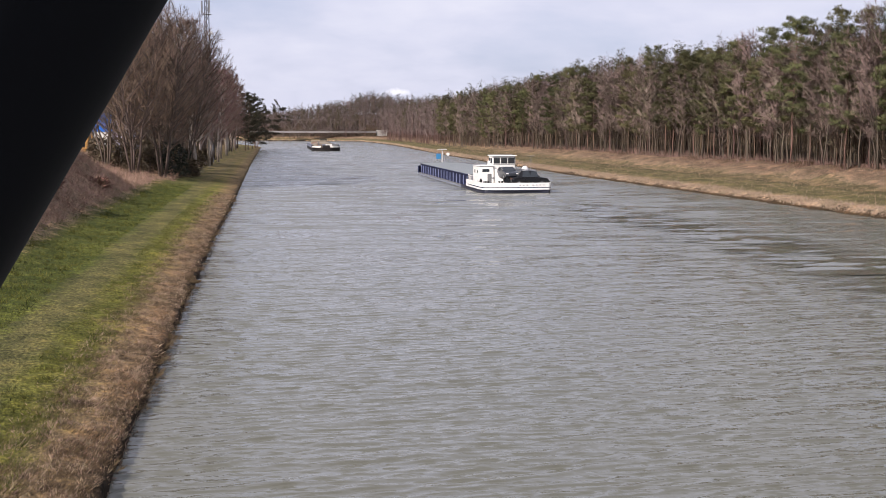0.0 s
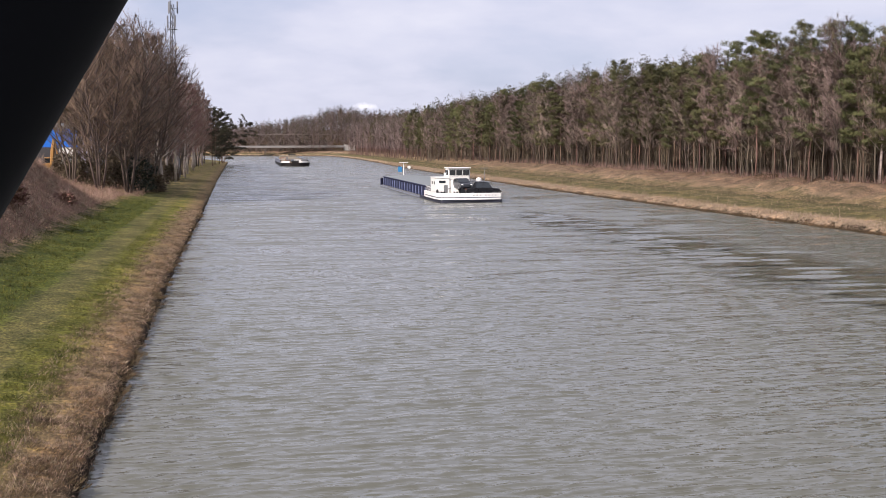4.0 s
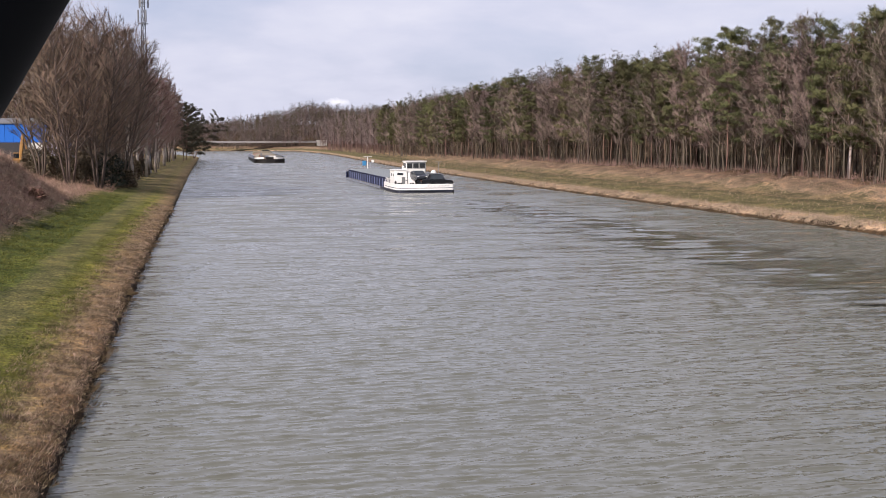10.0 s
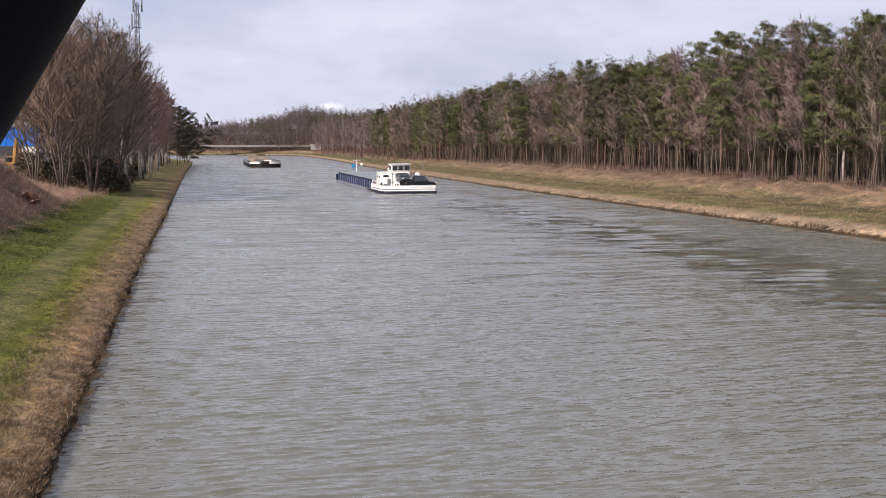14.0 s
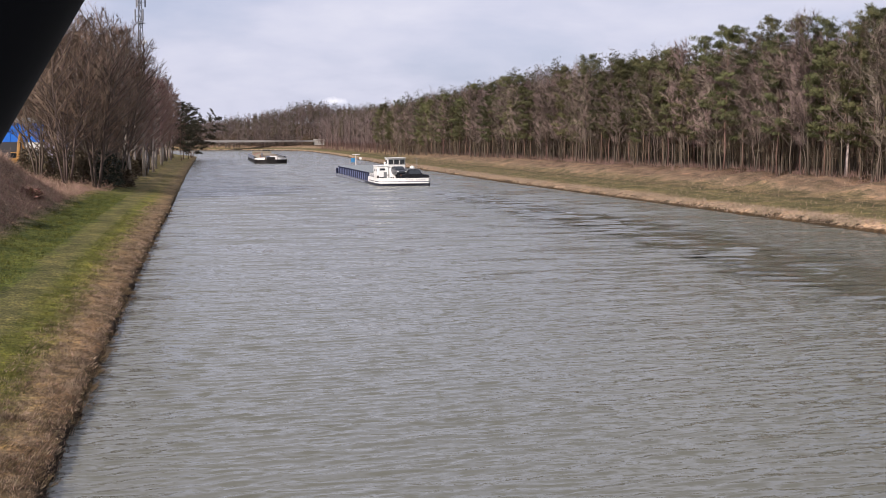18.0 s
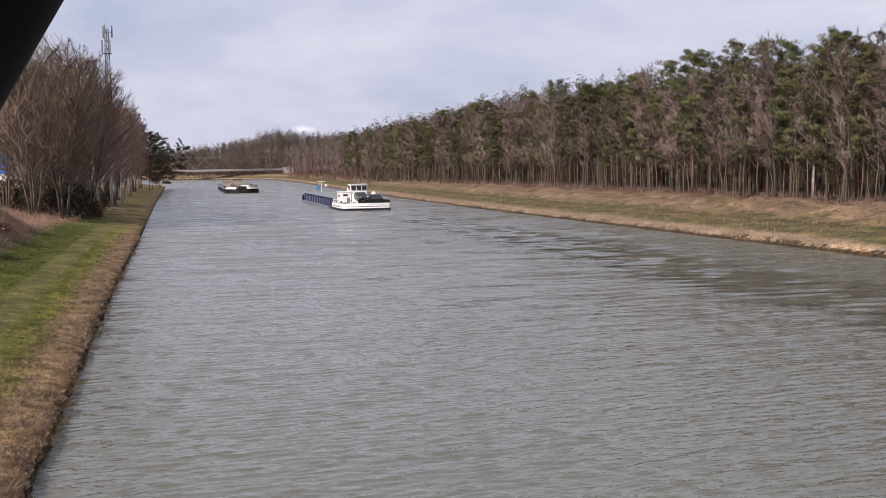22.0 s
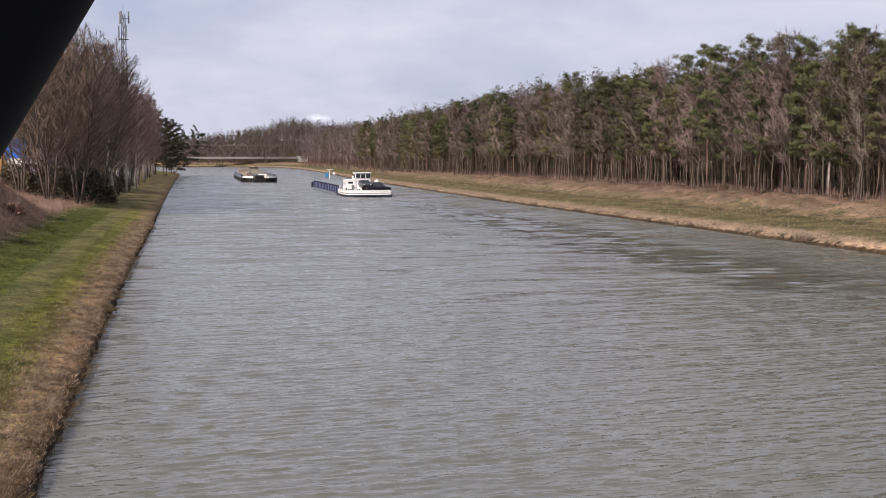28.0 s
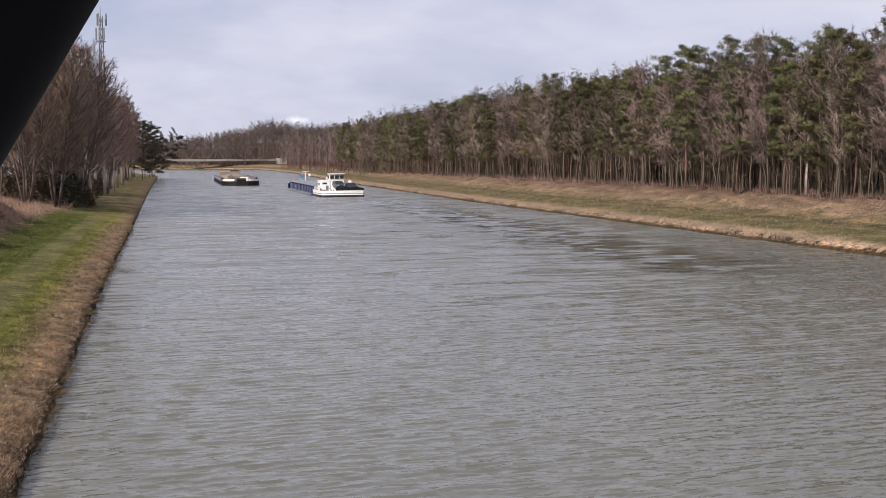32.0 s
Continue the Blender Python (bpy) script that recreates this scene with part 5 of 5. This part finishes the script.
# ---- blue hall and excavator on the yard behind the embankment ----
def build_hall():
    b = thing("industrial_hall", "bright blue sheet-clad industrial hall with white lower wall", "building")
    x0, x1, y, z = -58.0, -20.6, 178.0, 3.5
    part("end_bay", Geo().box(x1 + 1.1, y + 9.2, z + 2.9, 2.2, 17.6, 6.0, 0.05), LILAC, b, "pale lilac end bay")
    part("lower_wall", Geo().box((x0 + x1) / 2, y + 9, z + 1.7, x1 - x0, 18, 3.6, 0.05), HALL_WHITE, b, "white lower wall")
    n = 34
    for i in range(n):
        w = (x1 - x0) / n
        part("cladding_sheet", Geo().box(x0 + w * (i + 0.5), y - 0.03, z + 4.75, w - 0.03, 0.12, 2.6, 0.02), HALL_BLUE, b)
    part("upper_wall", Geo().box((x0 + x1) / 2, y + 9.05, z + 4.75, x1 - x0 - 0.02, 17.9, 2.58), HALL_BLUE, b)
    g = Geo()
    g.loft([[(x0 - 0.3, y - 0.3, z + 6.05), (x1 + 0.3, y - 0.3, z + 6.05), (x1 + 0.3, y - 0.3, z + 6.2), (x0 - 0.3, y - 0.3, z + 6.2)],
            [(x0 - 0.3, y + 9, z + 6.75), (x1 + 0.3, y + 9, z + 6.75), (x1 + 0.3, y + 9, z + 6.95), (x0 - 0.3, y + 9, z + 6.95)],
            [(x0 - 0.3, y + 18.3, z + 6.05), (x1 + 0.3, y + 18.3, z + 6.05), (x1 + 0.3, y + 18.3, z + 6.2), (x0 - 0.3, y + 18.3, z + 6.2)]])
    part("roof", g, STEEL, b, "grey sheet roof")
    for i in range(6):
        part("gate", Geo().box(x0 + 3.2 + i * 5.8, y - 0.06, z + 1.75, 5.4, 0.14, 3.4, 0.03), GATE, b, "dark roller gate")
    return b


build_hall()


def build_excavator():
    x, y = -23.5, 169.0
    z = land_z(x, y)
    b = thing("excavator", "orange-yellow tracked excavator with its boom raised", "excavator", "", pose(x, y, z + 0.35, 0, 0, 15))
    part("spoil_pad", Geo().box(0, 0, -0.35, 5.0, 4.0, 0.9, 0.4, steps=3), STONE, b, "heaped earth under the tracks")
    for s in (-1, 1):
        part("track", Geo().box(0, s * 0.85, 0.35, 2.8, 0.42, 0.7, 0.3, steps=3), RUBBER, b)
    part("turret", Geo().box(-0.5, 0, 1.05, 2.0, 1.7, 0.7, 0.12), YELLOW, b, "orange engine housing")
    c = part("cab", Geo().box(0.2, 0.45, 1.6, 0.95, 0.8, 1.25, 0.1), YELLOW, b)
    part("cab_window", Geo().box(0.22, 0.45, 1.8, 0.99, 0.84, 0.7, 0.05), GLASS, c)
    part("boom", Geo().tube([(0.6, -0.3, 1.1), (0.75, -0.3, 3.2), (0.95, -0.3, 4.7)], [0.26, 0.27, 0.18], 6), YELLOW, b)
    part("arm", Geo().tube([(0.95, -0.3, 4.7), (1.35, -0.3, 2.6)], [0.17, 0.13], 6), YELLOW, b)
    part("bucket", Geo().box(1.4, -0.3, 2.2, 0.6, 0.7, 0.6, 0.12), RUBBER, b)
    return b


build_excavator()


def build_container(x, y, turn, paint, label):
    z = land_z(x, y)
    b = thing("skip_container", label, "container", "yard containers", pose(x, y, z, 0, 0, turn))
    part("body", Geo().box(0, 0, 1.2, 5.6, 2.3, 2.3, 0.05), paint, b)
    for i in range(9):
        for s in (-1, 1):
            part("rib", Geo().box(-2.4 + i * 0.6, s * 1.19, 1.2, 0.12, 0.1, 2.1, 0.02), paint, b)
    part("rim", Geo().box(0, 0, 2.4, 5.8, 2.5, 0.14, 0.03), STEEL, b)


build_container(-30.5, 171.0, 8, DECK_GREY, "dark grey ribbed skip on the yard")
build_container(-36.8, 171.5, -4, RUST, "rust brown ribbed skip on the yard")


# ---- undergrowth, grass and stones ----
def on_left(u0, u1, y0, y1, power=1.0):
    def f():
        y = y0 + (y1 - y0) * random.random() ** power
        u = random.uniform(u0, u1)
        x = edge_left(y) - u
        return x, y, left_z(u, y)
    return f


def on_right(u0, u1, y0, y1):
    def f():
        y = random.uniform(y0, y1)
        u = random.uniform(u0, u1)
        return edge_right(y) + u, y, right_z(u, y)
    return f


strew("dry_grass", "matted dry brown grass along the water's edge", "grass", DRY, 64000, on_left(-0.07, 1.75, 20, 130, 1.9), 0.15, 0.024, 0.45)
def tussocks(count, seed, near=0.0, wide=1.1, name="sedge", label="dark sedge tussocks overhanging the water's edge", leaf=SEDGE, flat=0.0):
    """Tufts of coarse grass."""
    random.seed(seed)
    gg = Geo()
    for _ in range(count):
        y = 20 + 110 * random.random() ** 1.5
        u = random.uniform(near, wide) ** 2 * 0.9 - 0.1 if name == "sedge" else random.uniform(near, wide)
        x, z, r = edge_left(y) - u, left_z(max(u, 0.05), y), random.uniform(0.12, 0.38)
        for _ in range(int(260 * r)):
            a, q = random.uniform(0, 6.28), random.random() * r
            d = Vector((math.cos(a) * 0.8, math.sin(a) * 0.8, random.uniform(0.4, 1.2) - flat))
            gg.sliver((x + math.cos(a) * q, y + math.sin(a) * q * 1.6, z - 0.05), d, random.uniform(0.10, 0.24), 0.018)
    return tagged(new(name, gg.mesh(name, leaf)), label, "grass", kind="stuff")


tussocks(170, 21)
tussocks(420, 22, 0.2, 2.6, "tufted_grass", "matted straw-coloured grass tufts on the verge", DRY, 0.3)
tussocks(260, 23, 0.2, 2.2, "tufted_grass", "dark brown dead grass tufts on the verge", SEDGE, 0.2)
tussocks(170, 24, 1.5, 2.9, "tufted_grass", "lush green grass tufts beside the track", GREEN, 0.1)
tussocks(260, 25, 5.3, 8.8, "tufted_grass", "lush green grass tufts under the embankment", GREEN, 0.1)
strew("grass", "short green grass beside the mown track", "grass", GREEN, 34000, on_left(1.5, 3.2, 20, 110, 1.8), 0.16, 0.022, 0.7, 6)
strew("grass", "rough green grass at the foot of the embankment", "grass", GREEN, 26000, on_left(5.0, 9.4, 40, 140, 1.3), 0.22, 0.035, 0.8, 7)
strew("brambles", "dense brown bramble stems covering the embankment", "scrub", BRAMBLE, 46000, on_left(9.2, 20.0, 60, 142), 0.85, 0.035, 0.6, 8)
strew("dry_grass", "pale dry grass tufts among the brambles", "grass", STRAW, 12000, on_left(9.4, 19.0, 60, 140), 0.6, 0.05, 0.5, 14)
strew("brambles", "dense brown bramble stems under the trees", "scrub", BRAMBLE, 9000, on_left(7.4, 16.0, 144, 230), 0.9, 0.04, 0.6, 9)
strew("reeds", "pale straw reeds along the far water's edge", "grass", STRAW, 26000, on_right(0.1, 1.9, 85, 420), 0.42, 0.06, 0.8, 10)
strew("dry_grass", "tufted grey-green dry grass on the far bank", "grass", DRY, 22000, on_right(2.0, 17.0, 85, 360), 0.32, 0.06, 0.6, 11)
strew("brushwood", "low brown brushwood at the edge of the wood", "scrub", TWIG, 16000, on_right(17.5, 24.0, 85, 420), 1.1, 0.05, 0.9, 12)


strew("dry_grass", "pale straw blades over the verge", "grass", STRAW, 15000, on_left(0.25, 2.3, 20, 130, 1.8), 0.17, 0.022, 0.35, 15)
strew("grass", "sparse green blades on the mown track", "grass", GREEN, 12000, on_left(3.0, 5.2, 24, 120, 1.6), 0.08, 0.025, 0.5, 16)


def evergreen_shrub(m, r, h, seed, leaf=None, label="dark evergreen shrub under the bare trees"):
    random.seed(seed)
    s = thing("evergreen_shrub", label, "shrub", "", m)
    part("stem", Geo().tube([(0, 0, -0.2), (0.1, 0, h * 0.6)], [0.12, 0.05], 6), BARK, s)
    gg = Geo()
    for _ in range(900):
        a, z, k = random.uniform(0, 6.28), random.random(), random.random() ** 0.5
        w = r * (1 - 0.55 * z) * k
        gg.sliver((math.cos(a) * w, math.sin(a) * w, 0.1 + z * h), turned((math.cos(a), math.sin(a), 0.2), 0.5), random.uniform(0.3, 0.6), random.uniform(0.12, 0.25))
    part("crown", gg, leaf or EVERGREEN, s)


for x, y, r, h in ((-10.6, 156, 2.0, 4.2), (-9.8, 168, 1.5, 3.0)):
    evergreen_shrub(pose(x, y, land_z(x, y)), r, h, int(y))
for x, y, r, h in ((-18.6, 154, 1.7, 2.3), (-16.6, 152, 1.8, 2.8), (-14.8, 151, 1.6, 2.6), (-13.4, 154, 1.8, 3.0), (-20.4, 160, 1.8, 2.6), (-8.9, 160, 1.3, 2.2), (-21.0, 166, 2.0, 2.8), (-18.8, 168, 2.2, 3.4),
                   (-16.2, 166, 2.2, 3.8), (-13.8, 164, 2.0, 3.6), (-12.2, 170, 2.0, 3.4), (-10.4, 176, 1.6, 3.0), (-10.2, 186, 1.6, 2.8), (-14.5, 178, 2.2, 4.0), (-9.8, 198, 1.5, 2.6), (-9.4, 214, 1.5, 2.6)):
    evergreen_shrub(pose(x, y, land_z(x, y)), r, h, int(y - x * 10), OLIVE_LEAF, "olive brown undergrowth shrub at the foot of the trees")


for x, y, r, h in ((-14.6, 86.0, 1.5, 1.5), (-16.4, 84.0, 1.3, 1.2), (-17.5, 97.0, 1.2, 1.0), (-13.2, 104.0, 0.9, 0.7), (-18.5, 112.0, 1.4, 1.1)):
    evergreen_shrub(pose(x, y, land_z(x, y) - 0.1), r, h, int(y + 5), BUSH_RED, "dark red-brown bramble bush on the dry embankment")


def motions():
    """The two barges, what they carry and the water they stir, and the drift of the ripples."""
    def along(rows, local=None):
        return [(t, pose(x, y, z, 0, 0, a) @ (local or Matrix())) for t, x, y, z, a in rows]

    leave = [(t, 29.3 + 3.8 * t / 32, 137.0 + 83.5 * t / 32, 0.0, -0.5) for t in (0, 8, 16, 24, 32)]
    come = [(t, 22.45 - 0.95 * t / 32, 413.0 - 94.0 * t / 32, 0.0, 179.2) for t in (0, 8, 16, 24, 32)]
    walk(barge, along(leave))
    walk(BARGE_CARS[0], along(leave, pose(2.1, 3.4, 0.71, 0, 0, 176)))
    walk(BARGE_CARS[1], along(leave, pose(-0.1, 6.1, 1.35, 0, 0, 100)))
    walk(wake, along(leave, pose(0, 0, 0.05)))
    walk(far_barge, along(come, pose(0, -78.0, 0)))
    walk(water, [(t, pose(0.05 * t, -0.22 * t, 0)) for t in (0, 16, 32)])


motions()
